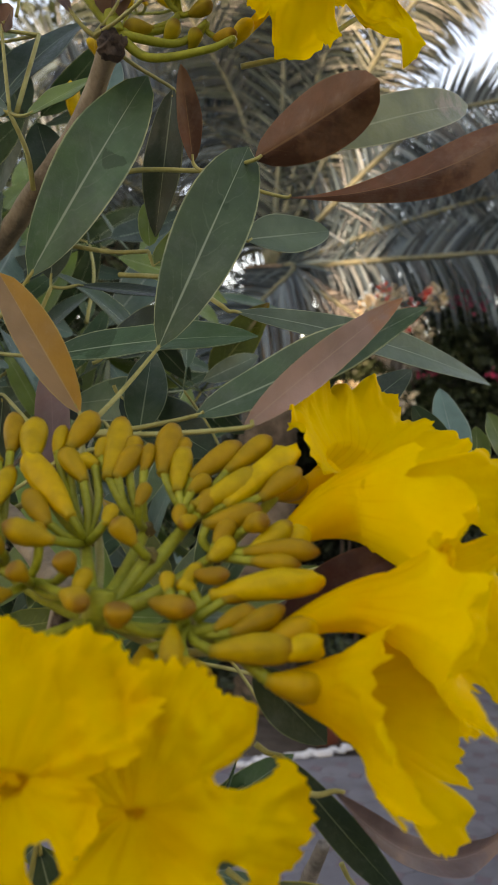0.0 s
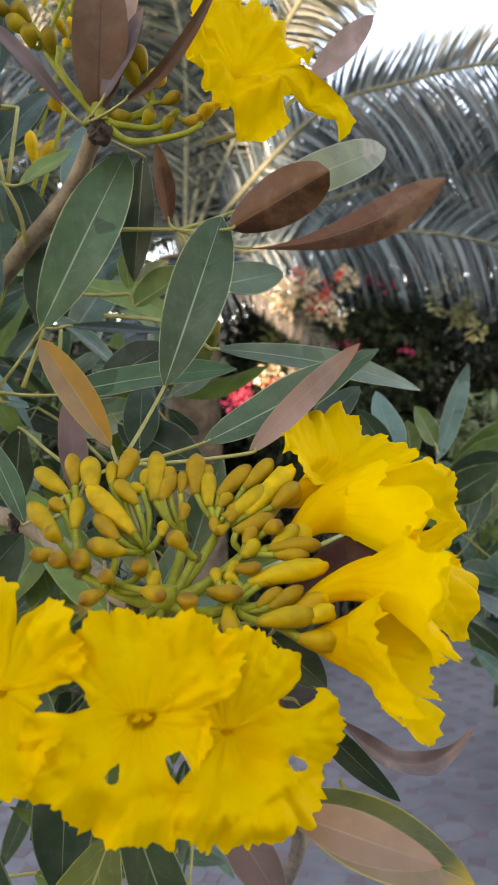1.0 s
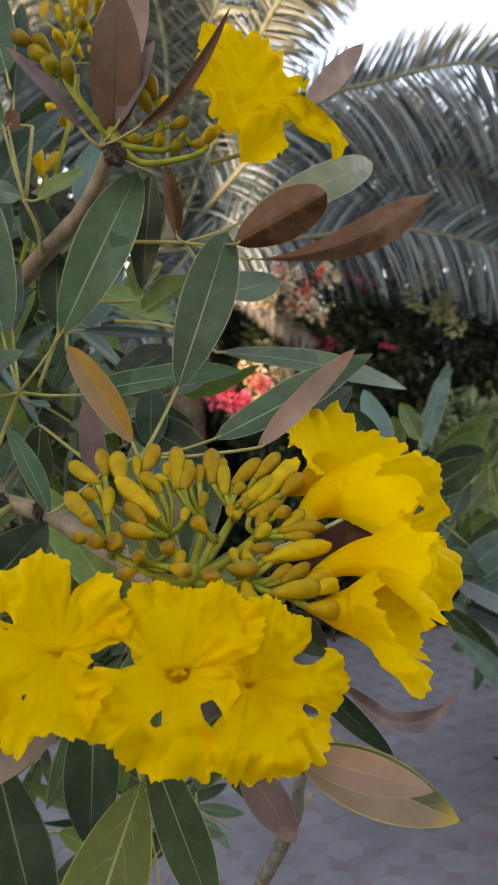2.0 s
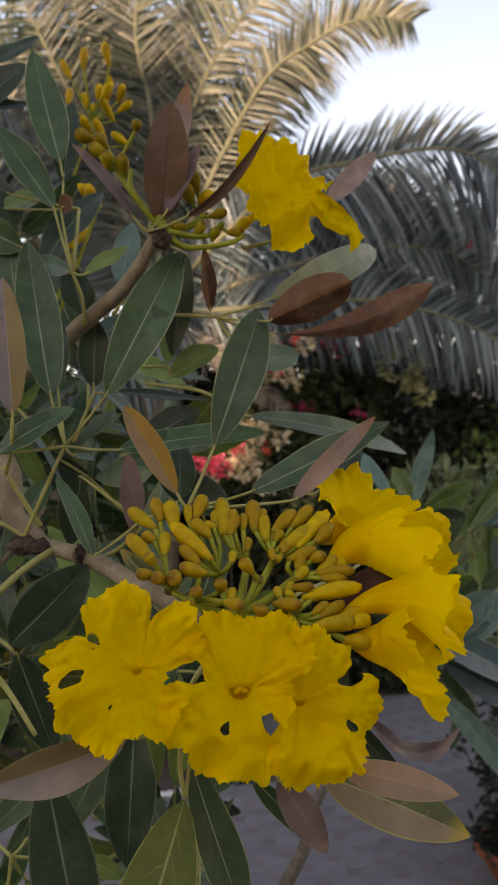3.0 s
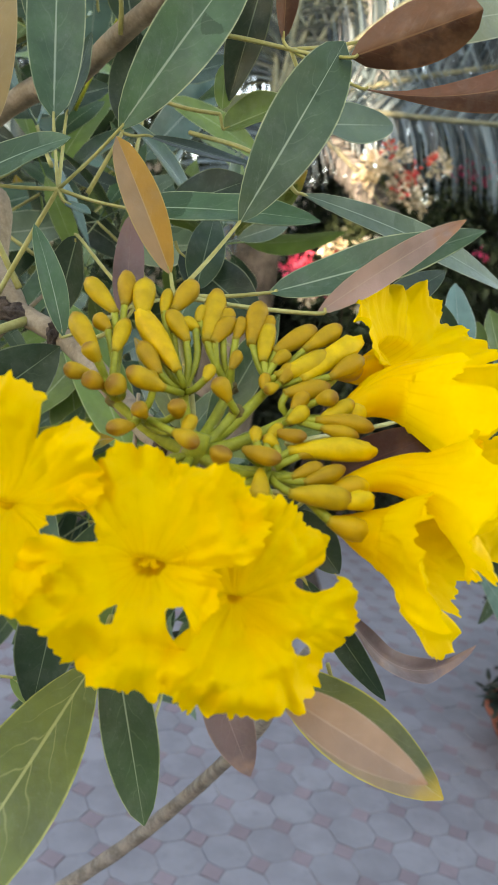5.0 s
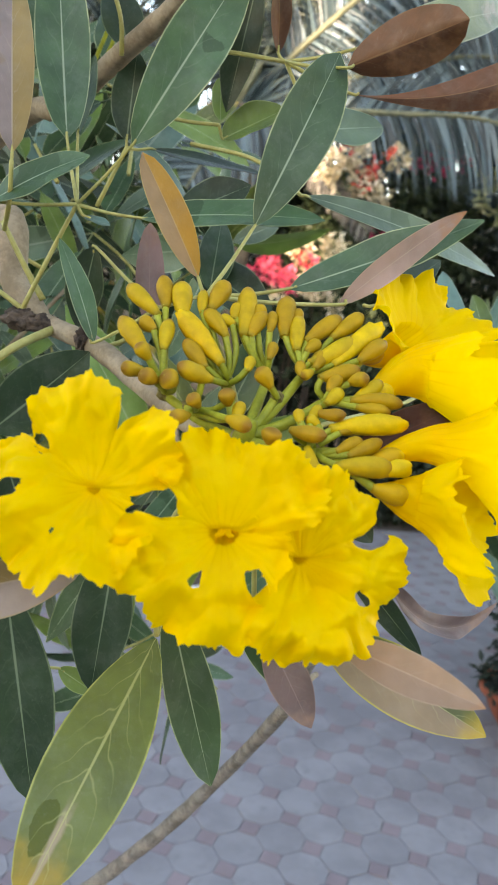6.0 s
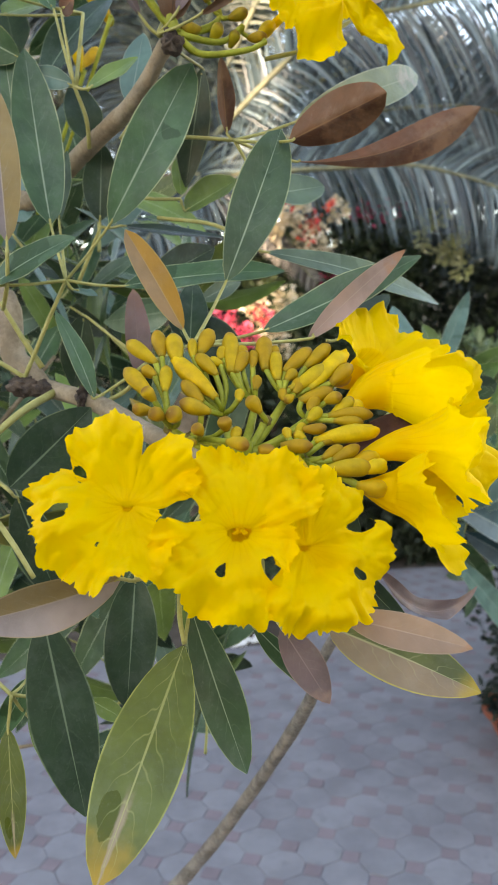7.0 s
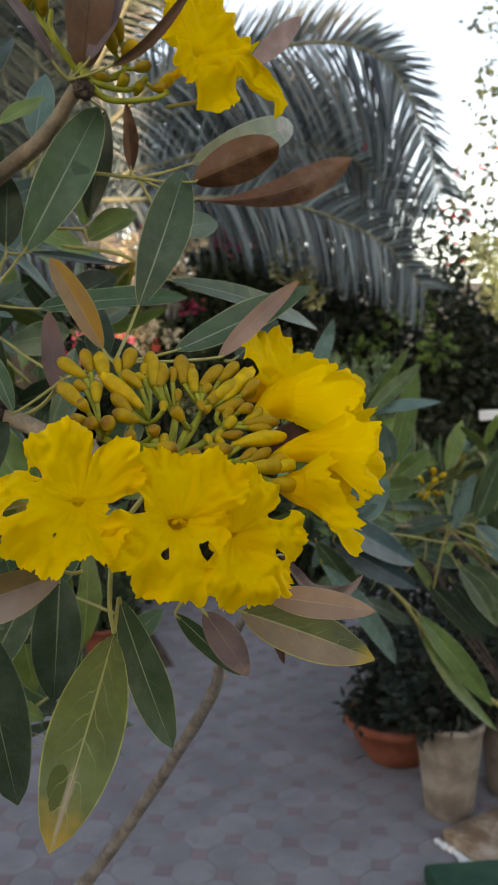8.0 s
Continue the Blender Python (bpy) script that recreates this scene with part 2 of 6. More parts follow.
def part(name, bm, material, parent, label=""):
    """Link a bmesh, built in world places, as one mesh under a thing or a part."""
    me = bpy.data.meshes.new(name)
    bm.to_mesh(me)
    bm.free()
    me.materials.append(material)
    me.polygons.foreach_set("use_smooth", [True] * len(me.polygons))
    ob = new(name, me)
    if parent is not None:
        ob.parent = parent
        if parent.type == "EMPTY":
            ob.matrix_parent_inverse = Matrix.Translation(parent.location).inverted()
    return tagged(ob, label)


def glide(points, n=6):
    """A smooth line through the points."""
    p = [Vector(q) for q in points]
    if len(p) == 2:
        return [p[0].lerp(p[1], i / n) for i in range(n + 1)]
    p = [p[0] * 2 - p[1], *p, p[-1] * 2 - p[-2]]
    out = []
    for a, b, c, d in zip(p, p[1:], p[2:], p[3:]):
        for i in range(n):
            t = i / n
            out.append(0.5 * (2 * b + (c - a) * t + (2 * a - 5 * b + 4 * c - d) * t * t + (3 * b - a - 3 * c + d) * t ** 3))
    return [*out, p[-2]]


def add_tube(bm, points, r0, r1, sides=8, n=6, knots=0.0, seed=0):
    line = glide(points, n)
    uvs = bm.loops.layers.uv.verify()
    rings, side = [], None
    for i, q in enumerate(line):
        way = (line[min(i + 1, len(line) - 1)] - line[max(i - 1, 0)]).normalized()
        side = (way.orthogonal() if side is None else side - way * side.dot(way)).normalized()
        up = way.cross(side)
        f = i / (len(line) - 1)
        r = (r0 + (r1 - r0) * f) * (1 + knots * noise.noise(q * 70 + Vector((seed, 0, 0))))
        rings.append([bm.verts.new(q + (side * math.cos(a) + up * math.sin(a)) * r) for a in (2 * math.pi * k / sides for k in range(sides))])
    for i, (a, b) in enumerate(zip(rings, rings[1:])):
        for k in range(sides):
            face = bm.faces.new((a[k], a[(k + 1) % sides], b[(k + 1) % sides], b[k]))
            for loop, v in zip(face.loops, (i, i, i + 1, i + 1)):
                loop[uvs].uv = (k / sides, v / (len(line) - 1))
    bm.faces.new(rings[0][::-1]), bm.faces.new(rings[-1])
    return bm


def tube(points, r0, r1, sides=8, n=6, knots=0.0, seed=0):
    return add_tube(bmesh.new(), points, r0, r1, sides, n, knots, seed)


def leaf_shape(base, tip, width, roll=0.0, bend=0.0, fold=0.2, sag=0.0, blunt=0.68, n=14, m=3, seed=1, waves=0.09, late=0.92):
    """A leaflet from base to tip. roll turns its face about its length, bend bows it towards its face, sag bows it downwards."""
    base, tip = Vector(base), Vector(tip)
    axis = tip - base
    length = axis.length
    a = axis.normalized()
    face = Vector((0, -1, 0.12))
    if abs(a.dot(face)) > 0.95:
        face = Vector((0, 0, 1))
    nrm = Matrix.Rotation(radians(roll), 3, a) @ (face - a * face.dot(a)).normalized()
    side = a.cross(nrm)
    rng = random.Random(seed)
    ph, fr = rng.uniform(0, 6), rng.uniform(7, 12)
    bm = bmesh.new()
    uvs = bm.loops.layers.uv.verify()
    sheets = []
    for back in (0.0, 0.00045):
        rows = []
        for i in range(n + 1):
            s = i / n
            half = width / 2 * max(0.03, math.sin(math.pi * min(1.0, s ** late)) ** blunt)
            mid = base + axis * s + nrm * (bend * length * 4 * s * (1 - s) - back) + Vector((0, 0, -sag * length * 4 * s * (1 - s)))
            row = []
            for j in range(-m, m + 1):
                u = j / m
                lift = half * (fold * abs(u) + waves * math.sin(fr * s + ph + (2 if u > 0 else 0)) * u * u)
                row.append(bm.verts.new(mid + side * (half * u) + nrm * lift))
            rows.append(row)
        sheets.append(rows)
        for i in range(n):
            for j in range(2 * m):
                quad = (rows[i][j], rows[i][j + 1], rows[i + 1][j + 1], rows[i + 1][j])
                uv = ((j, i), (j + 1, i), (j + 1, i + 1), (j, i + 1))
                face_ = bm.faces.new(quad if not back else quad[::-1])
                for loop, (x, y) in zip(face_.loops, uv if not back else uv[::-1]):
                    loop[uvs].uv = (x / (2 * m), y / n)
    return bm


def bud_shape(base, tip, fat, seed=1, torn=0.0):
    base, tip = Vector(base), Vector(tip)
    axis = (tip - base) * 1.08
    a = axis.normalized()
    s0 = a.orthogonal().normalized()
    s1 = a.cross(s0)
    rng = random.Random(seed)
    bow = Vector((rng.uniform(-1, 1), rng.uniform(-1, 1), rng.uniform(-1, 1))) * axis.length * 0.035
    fat *= 1.13
    bm = bmesh.new()
    uvs = bm.loops.layers.uv.verify()
    prof = ((0.0, 0.36), (0.03, 0.44), (0.06, 0.42), (0.15, 0.58), (0.3, 0.78), (0.48, 0.95), (0.64, 1.0), (0.78, 0.92), (0.9, 0.66), (0.97, 0.34), (1.0, 0.1))
    rings = []
    for s, w in prof:
        c = base + axis * s + bow * (4 * s * (1 - s))
        ring = []
        for k in range(14):
            t = 2 * math.pi * k / 14
            r = fat * w * (1 + 0.05 * math.cos(5 * t + seed) * s)
            q = c + (s0 * math.cos(t) + s1 * math.sin(t)) * r
            if torn and s > 0.7:
                q += Vector((noise.noise(q * 400), noise.noise(q * 400 + Vector((5, 0, 0))), noise.noise(q * 400 + Vector((0, 9, 0))))) * torn
            ring.append(bm.verts.new(q))
        rings.append(ring)
    for i in range(len(rings) - 1):
        for k in range(14):
            f = bm.faces.new((rings[i][k], rings[i][(k + 1) % 14], rings[i + 1][(k + 1) % 14], rings[i + 1][k]))
            for loop, v in zip(f.loops, (prof[i][0], prof[i][0], prof[i + 1][0], prof[i + 1][0])):
                loop[uvs].uv = (k / 14, v)
    bm.faces.new(rings[0][::-1]), bm.faces.new(rings[-1])
    return bm


def flower_shape(base, throat, facing, radius, seed, lobes, mouth=0.0075, flare=1.5, cup=0.2, reflex=0.2, holes=(), ruffle=1.0, lip=0.95, floor=0.56, crumple=1.0, stamens=0):
    """A trumpet flower: a widening tube from base to throat, then broad lobes that spread round the facing way.
    lobes: (degrees from the viewer's right, reach as a share of the radius, half width in degrees);
    cup: how far the lobes lean forward; reflex: how far their rims fall back;
    holes: gaps between lobes as (degrees, share of the radius, half width, half length)."""
    base, throat, f = Vector(base), Vector(throat), Vector(facing).normalized()
    right = Vector((0, 0, 1)).cross(f).normalized()
    up = f.cross(right).normalized()
    dice = random.Random(seed * 17)
    poise = [(dice.uniform(-0.12, 0.16), dice.uniform(-0.2, 0.2)) for _ in lobes]
    N, TUBE, LIP = 240, 12, 36
    gaps = [(math.cos(radians(d)) * s * radius, math.sin(radians(d)) * s * radius, radians(d), w * radius, l * radius) for d, s, w, l in holes]
    bm = bmesh.new()
    uvs = bm.loops.layers.uv.verify()
    rows, plan = [], {}
    elbow = throat - f * (throat - base).length * 0.45
    t0 = (elbow - base).normalized()
    for i in range(TUBE + LIP + 1):
        row = []
        for k in range(N):
            th = 2 * math.pi * k / N
            spoke = right * math.cos(th) + up * math.sin(th)
            if i <= TUBE:
                s = i / TUBE
                way = t0.lerp(f, s * s).normalized()
                sp = (spoke - way * spoke.dot(way)).normalized()
                r = (0.0027 + (mouth - 0.0027) * s ** flare) * (1 + 0.045 * math.cos(10 * th + seed) * s + 0.05 * s * noise.noise(Vector((math.cos(th) * 1.5, math.sin(th) * 1.5, seed + s * 2))))
                axis = base.lerp(elbow, s).lerp(elbow.lerp(throat, s), s)
                row.append(axis + sp * r - up * (max(0.0, math.sin(th)) * r * lip * s * s))
                continue
            q = (i - TUBE) / LIP
            ring = Vector((math.cos(th) * 2.2, math.sin(th) * 2.2, seed * 3.1))
            # the rim: the lobes' outlines, smoothly joined, with blunt teeth
            total, tilt, wsum = (floor * (1 + 0.2 * noise.noise(ring * 2.1 + Vector((0, 0, 5))))) ** 9, 0.0, 1e-6
            for (deg, reach, half), (rise, twist) in zip(lobes, poise):
                d = ((math.degrees(th) - deg + 180) % 360 - 180) / (half * 1.12)
                if abs(d) < 1:
                    v = reach * (1 - abs(d) ** 4) ** 0.5
                    total += v ** 9
                    w = (1 - d * d) ** 2
                    tilt, wsum = tilt + w * (rise + twist * d), wsum + w
            rim = total ** (1 / 9)
            tilt *= min(1.0, wsum * 3) / wsum
            teeth = 0.11 * noise.noise(ring * 1.7) + 0.13 * abs(noise.noise(ring * 3.1)) + 0.085 * abs(noise.noise(ring * 6.8 + Vector((4, 0, 0)))) + 0.035 * noise.noise(ring * 14) + 0.045 * abs(noise.noise(ring * 11 + Vector((0, 4, 0)))) - 0.06
            full = radius * rim * (1 + teeth)
            r = mouth + max(0.0, full - mouth) * q
            across = r / radius
            out = max(0.0, r - mouth) / radius
            h = radius * (cup * (1 - (1 - min(1.0, out * 1.25)) ** 2) - reflex * out ** 3 + tilt * out ** 1.5)
            spot = Vector((math.cos(th) * across, math.sin(th) * across, seed * 7.7))
            # broad folds, soft creases that run outwards, a waved rim
            h += crumple * radius * min(1.0, out * 1.8) * (0.24 * noise.noise(spot * 1.9) + 0.15 * abs(noise.noise(spot * 3.2)) + 0.036 * abs(noise.noise(spot * 7)) + 0.006 * noise.noise(spot * 18))
            h += crumple * radius * 0.04 * noise.noise(Vector((math.cos(th) * 4.5, math.sin(th) * 4.5, seed + across * 1.5))) * (1 - abs(2 * q - 1))
            h += ruffle * radius * q ** 4 * rim * (0.26 * noise.noise(ring * 1.6 + Vector((0, 7, 0))) + 0.16 * noise.noise(ring * 3.3) + 0.04 * noise.noise(ring * 7.0))
            x, y = math.cos(th) * r, math.sin(th) * r
            x += radius * 0.05 * q * noise.noise(spot * 2.6 + Vector((9, 0, 0)))
            y += radius * 0.05 * q * noise.noise(spot * 2.6 + Vector((0, 9, 0)))
            y -= max(0.0, math.sin(th)) * mouth * lip * (1 - q) ** 3
            h += max(0.0, math.sin(th)) * radius * 0.1 * lip * (1 - q) ** 3
            for gx, gy, ga, w, l in gaps:
                dx, dy = x - gx, y - gy
                along, aside = (dx * math.cos(ga) + dy * math.sin(ga)) / l, (-dx * math.sin(ga) + dy * math.cos(ga)) / w
                d = math.hypot(along, aside) + 1e-6
                d *= 1 + 0.5 * noise.noise(Vector((along / d * 1.3, aside / d * 1.3, gx * 900)))
                if d < 3.0:
                    plan[(i, k)] = min(plan.get((i, k), 9.0), d)
                    grow = ((d * d + 0.7) ** 0.5 / d - 1) * max(0.0, 1 - d / 3.0)
                    x, y = x + dx * grow, y + dy * grow
            row.append(throat + right * x + up * y + f * h)
        rows.append([bm.verts.new(p) for p in row])
    for i in range(len(rows) - 1):
        for k in range(N):
            if sum(plan.get((a, b % N), 9.0) for a in (i, i + 1) for b in (k, k + 1)) < 4 * 0.55:
                continue
            face = bm.faces.new((rows[i][k], rows[i][(k + 1) % N], rows[i + 1][(k + 1) % N], rows[i + 1][k]))
            for loop, (u, v) in zip(face.loops, ((k, i), (k + 1, i), (k + 1, i + 1), (k, i + 1))):
                loop[uvs].uv = (u / N, v / (TUBE + LIP))
    # four curled stamens and the style under the upper lip
    for k in range(stamens):
        th = math.pi * (0.2 + 0.15 * k)
        sp = right * math.cos(th) + up * math.sin(th)
        drop = up * (max(0.0, math.sin(th)) * mouth * 0.7 * lip)
        a = throat - t0 * mouth * 2 + sp * mouth * 0.45 - drop * 0.5
        b = throat + sp * mouth * 0.5 - drop
        add_tube(bm, [a, a.lerp(b, 0.6) + sp * 0.0005, b, b + right * 0.0014 * (1 if k < 2 else -1) - up * 0.0012], 0.0005, 0.0008, 6, 4)
    return bm


# ---- ground, walls and what closes the place ----
def slab(x0, y0, z0, x1, y1, z1, bevel=0.0):
    bm = bmesh.new()
    bmesh.ops.create_cube(bm, size=1)
    for v in bm.verts:
        v.co = Vector(((x0 + x1) / 2 + v.co.x * (x1 - x0), (y0 + y1) / 2 + v.co.y * (y1 - y0), (z0 + z1) / 2 + v.co.z * (z1 - z0)))
    if bevel:
        bmesh.ops.bevel(bm, geom=bm.edges[:], offset=bevel, segments=2, affect="EDGES")
    return bm


def flat(ob):
    ob.data.polygons.foreach_set("use_smooth", [False] * len(ob.data.polygons))
    return ob


soil = stem_material("soil", (0.06, 0.045, 0.032), (0.13, 0.1, 0.075), 5, 0.95, 0.8)
plaster = stem_material("plaster_sand", (0.5, 0.43, 0.34), (0.6, 0.53, 0.44), 2, 0.9, 0.3)
bm = bmesh.new()
bmesh.ops.create_grid(bm, x_segments=24, y_segments=24, size=150)
for v in bm.verts:
    v.co.z = -0.03
ground = tagged(part("ground", bm, soil, None), "bare brown garden soil", "ground", kind="structure")
# three unseen walls behind the viewer, shaped to set where sun and shade fall
wall = flat(tagged(part("shade_wall_south", slab(-6.1, -14.3, -0.02, 16, -14.0, 7.28), plaster, None), "plain sand-coloured house wall, unseen, placed to shade the garden", "wall", kind="structure"))
wall = flat(tagged(part("shade_wall_southwest", slab(-22, -14.3, -0.02, -6.5, -13.97, 7.9), plaster, None), "taller sand-coloured wall part, unseen, added to shade the left fronds", "wall", kind="structure"))
wall = flat(tagged(part("sun_gap_wall", slab(-6.5, -14.26, -0.02, -6.1, -14.04, 5.2), plaster, None), "lower sand-coloured wall piece, unseen, added to let a strip of sun through", "wall", kind="structure"))
wall = flat(tagged(part("wall_north", slab(-14, 7.6, -0.02, 14, 7.8, 2.6), plaster, None), "plain sand-coloured garden wall behind the hedge", "wall", kind="structure"))

# ---- the flowering tree ----
TREE_FOOT = (-0.62, 0.62, -0.035)
tree = thing("flowering_tree", TREE_FOOT, "small trumpet tree with yellow flower clusters and grey-green leaves", "tree")


def limb(points, r0, r1, mat=bark, name="branch", sides=12, knots=0.16, seed=0, label=""):
    return part(name, tube(points, r0, r1, sides, 8, knots, seed), mat, tree, label)


limb([TREE_FOOT, (-0.6, 0.6, 0.4), (-0.63, 0.58, 0.8), (-0.58, 0.56, 1.15)], 0.04, 0.026, name="trunk", label="grey-tan bark")
limb([(-0.58, 0.56, 1.13), (-0.42, 0.5, 1.36), (-0.2062, 0.45, 1.627), (-0.1688, 0.42, 1.595), (-0.147, 0.4, 1.577)], 0.014, 0.0062, seed=1)
hub = Vector((-0.0427, 0.225, 1.551))
limb([(-0.149, 0.402, 1.578), (-0.1149, 0.37, 1.569), (-0.0875, 0.33, 1.556), (-0.0643, 0.28, 1.548), (-0.0481, 0.236, 1.548), hub], 0.0062, 0.0044, seed=2)
limb([(-0.58, 0.56, 1.14), (-0.5, 0.58, 1.4), (-0.2232, 0.55, 1.69), (-0.161, 0.5, 1.716), (-0.1178, 0.45, 1.742), (-0.0858, 0.41, 1.761), (-0.0688, 0.385, 1.782), (-0.0609, 0.37, 1.788)], 0.009, 0.0044, seed=3)
limb([(-0.59, 0.57, 0.86), (-0.3, 0.62, 0.93), (-0.15, 0.6, 1.015), (-0.0684, 0.56, 1.114), (-0.0135, 0.5, 1.222), (0.0185, 0.39, 1.352), (0.022, 0.365, 1.39), (0.0303, 0.33, 1.435)], 0.0085, 0.003, bark_grey, seed=4)
limb([(0.018, 0.392, 1.349), (0.03, 0.4, 1.362), (0.0375, 0.41, 1.363)], 0.003, 0.0018, name="twig", seed=5)


def lump(at, r, seed, long=(1, 1, 1)):
    bm = bmesh.new()
    bmesh.ops.create_icosphere(bm, subdivisions=4, radius=1)
    for v in bm.verts:
        w = 1 + 0.45 * noise.noise(v.co * 1.9 + Vector((seed * 5, 0, 0))) + 0.25 * noise.noise(v.co * 5 + Vector((seed, 0, 0)))
        v.co = Vector(at) + Vector((v.co.x * long[0], v.co.y * long[1], v.co.z * long[2])) * (r * w)
    return part("knot", bm, bark_dark, tree, "dark scarred knot")


lump((-0.1622, 0.4, 1.579), 0.0075, 1, (1.3, 1, 0.8))
lump((-0.1493, 0.398, 1.577), 0.0075, 2, (1.2, 1, 0.8))
lump((-0.122, 0.374, 1.572), 0.0068, 3, (0.8, 1, 1.2))
lump((-0.0532, 0.238, 1.548), 0.0055, 4, (0.8, 1, 1.5))
lump((-0.0521, 0.24, 1.554), 0.004, 5, (1.2, 1, 0.8))
lump((-0.0632, 0.37, 1.783), 0.0058, 6, (1.1, 1, 1.1))
limb([(-0.0659, 0.26, 1.533), (-0.0676, 0.28, 1.544), (-0.0701, 0.3, 1.558)], 0.0011, 0.0009, name="twig", seed=10)

leaf_count = 0


def leaf(joint, *leaflets, stalk=(), mat=petiole_yellow, thick=0.0012, joined=0.075):
    """A compound leaf: a stalk through the places given to the joint, and leaflets, each on its own small stalk."""
    global leaf_count
    first = Vector(joint)
    pts = [Vector(p) for p in stalk] + [first]
    if len(pts) < 2:
        pts = [first + Vector((-0.012, 0.012, -0.006)), first]
    stem = part("leaf", tube(pts, thick * 1.25, thick, 7, 6), mat, tree)
    for spec in leaflets:
        base, tip, width, roll, material = spec[:5]
        extra = spec[5] if len(spec) > 5 else {}
        leaf_count += 1
        b = leaf_shape(base, tip, width, roll, seed=leaf_count, **extra)
        if (Vector(base) - first).length > 0.004:
            way = (Vector(tip) - Vector(base)).normalized() * 0.004
            gap = (Vector(base) - first).length
            start = first if gap < joined else Vector(base) - way * 2 + (first - Vector(base)) * (0.004 / gap)
            part("leaflet_stalk", tube([start, start.lerp(Vector(base), 0.5) + Vector((0, 0, -0.001)), base, Vector(base) + way], thick * 0.95, thick * 0.6, 6, 4), mat, stem)
        part("leaflet", b, material, stem)
    return stem


# leaves above the flowers
leaf((-0.1314, 0.384, 1.645),
     ((-0.1034, 0.379, 1.678), (-0.0495, 0.395, 1.78), 0.0341, 8, green, dict(bend=0.03, blunt=0.55, late=1.12)),
     ((-0.0964, 0.382, 1.641), (0.0042, 0.37, 1.649), 0.0225, -38, green, dict(bend=0.03, blunt=0.52)),
     ((-0.1269, 0.382, 1.639), (-0.1119, 0.375, 1.635), 0.0081, -50, blue_green),
     ((-0.141, 0.4, 1.681), (-0.1565, 0.43, 1.798), 0.0310, 12, green, dict(bend=-0.03, blunt=0.55)),
     ((-0.1366, 0.41, 1.685), (-0.1319, 0.43, 1.734), 0.0142, -30, green),
     ((-0.1736, 0.37, 1.641), (-0.123, 0.36, 1.668), 0.0206, -30, green, dict(bend=0.04)),
     stalk=[(-0.1601, 0.395, 1.586), (-0.1441, 0.39, 1.62)])
leaf((-0.0593, 0.285, 1.603),
     ((-0.0371, 0.33, 1.639), (-0.0001, 0.354, 1.73), 0.0310, 10, green, dict(bend=0.03, blunt=0.52, late=1.22)),
     ((-0.0204, 0.302, 1.61), (0.0646, 0.291, 1.649), 0.0220, -28, green, dict(bend=-0.02, fold=0.2)),
     ((-0.0632, 0.302, 1.611), (-0.0924, 0.298, 1.663), 0.0161, 10, orange, dict(fold=0.2, bend=0.03, blunt=0.55, late=1.1)),
     ((-0.0018, 0.271, 1.605), (0.0555, 0.29, 1.652), 0.0130, 20, pink_brown, dict(fold=0.15, bend=-0.03)),
     stalk=[hub, (-0.0464, 0.25, 1.568), (-0.0552, 0.272, 1.589)])
leaf((-0.012, 0.38, 1.664),
     ((-0.0066, 0.38, 1.662), (0.1377, 0.46, 1.633), 0.0189, -20, grey_green, dict(bend=0.05)),
     ((0.0408, 0.38, 1.607), (0.0808, 0.4, 1.636), 0.0175, -10, dark_green),
     ((-0.0669, 0.42, 1.624), (-0.0159, 0.4, 1.593), 0.0310, -20, dark_green),
     stalk=[(-0.0721, 0.45, 1.694), (-0.0359, 0.41, 1.683)])
leaf((-0.1128, 0.46, 1.689),
     ((-0.1131, 0.46, 1.693), (-0.11, 0.46, 1.747), 0.0254, 0, dark_green, dict(blunt=0.7)),
     ((-0.0981, 0.46, 1.69), (-0.0254, 0.44, 1.679), 0.0141, -50, dark_green),
     stalk=[(-0.1293, 0.46, 1.651)])
leaf((-0.056, 0.45, 1.707),
     ((-0.053, 0.45, 1.699), (-0.0157, 0.45, 1.721), 0.0241, -30, fresh_green, dict(fold=0.5, blunt=0.55)),
     ((-0.0555, 0.45, 1.71), (-0.0574, 0.455, 1.736), 0.0126, 20, fresh_green, dict(blunt=0.55)),
     stalk=[(-0.1036, 0.47, 1.715), (-0.0788, 0.46, 1.709)])
leaf((-0.0229, 0.4, 1.735),
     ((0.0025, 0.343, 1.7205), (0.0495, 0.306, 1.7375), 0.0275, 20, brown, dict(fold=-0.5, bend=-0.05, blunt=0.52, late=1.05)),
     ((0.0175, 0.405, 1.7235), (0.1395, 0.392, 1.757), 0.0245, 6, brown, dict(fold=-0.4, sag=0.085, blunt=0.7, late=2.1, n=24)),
     ((0.0208, 0.42, 1.7527), (0.144, 0.53, 1.822), 0.0285, 12, sage, dict(bend=0.05, blunt=0.52, late=1.05)),
     ((-0.0276, 0.4, 1.739), (-0.0323, 0.385, 1.781), 0.0128, 25, brown, dict(fold=0.4)),
     ((-0.0018, 0.4, 1.701), (0.0428, 0.43, 1.713), 0.0243, -12, grey_green, dict(blunt=0.6)),
     stalk=[(-0.0749, 0.43, 1.743), (-0.0533, 0.41, 1.739)])
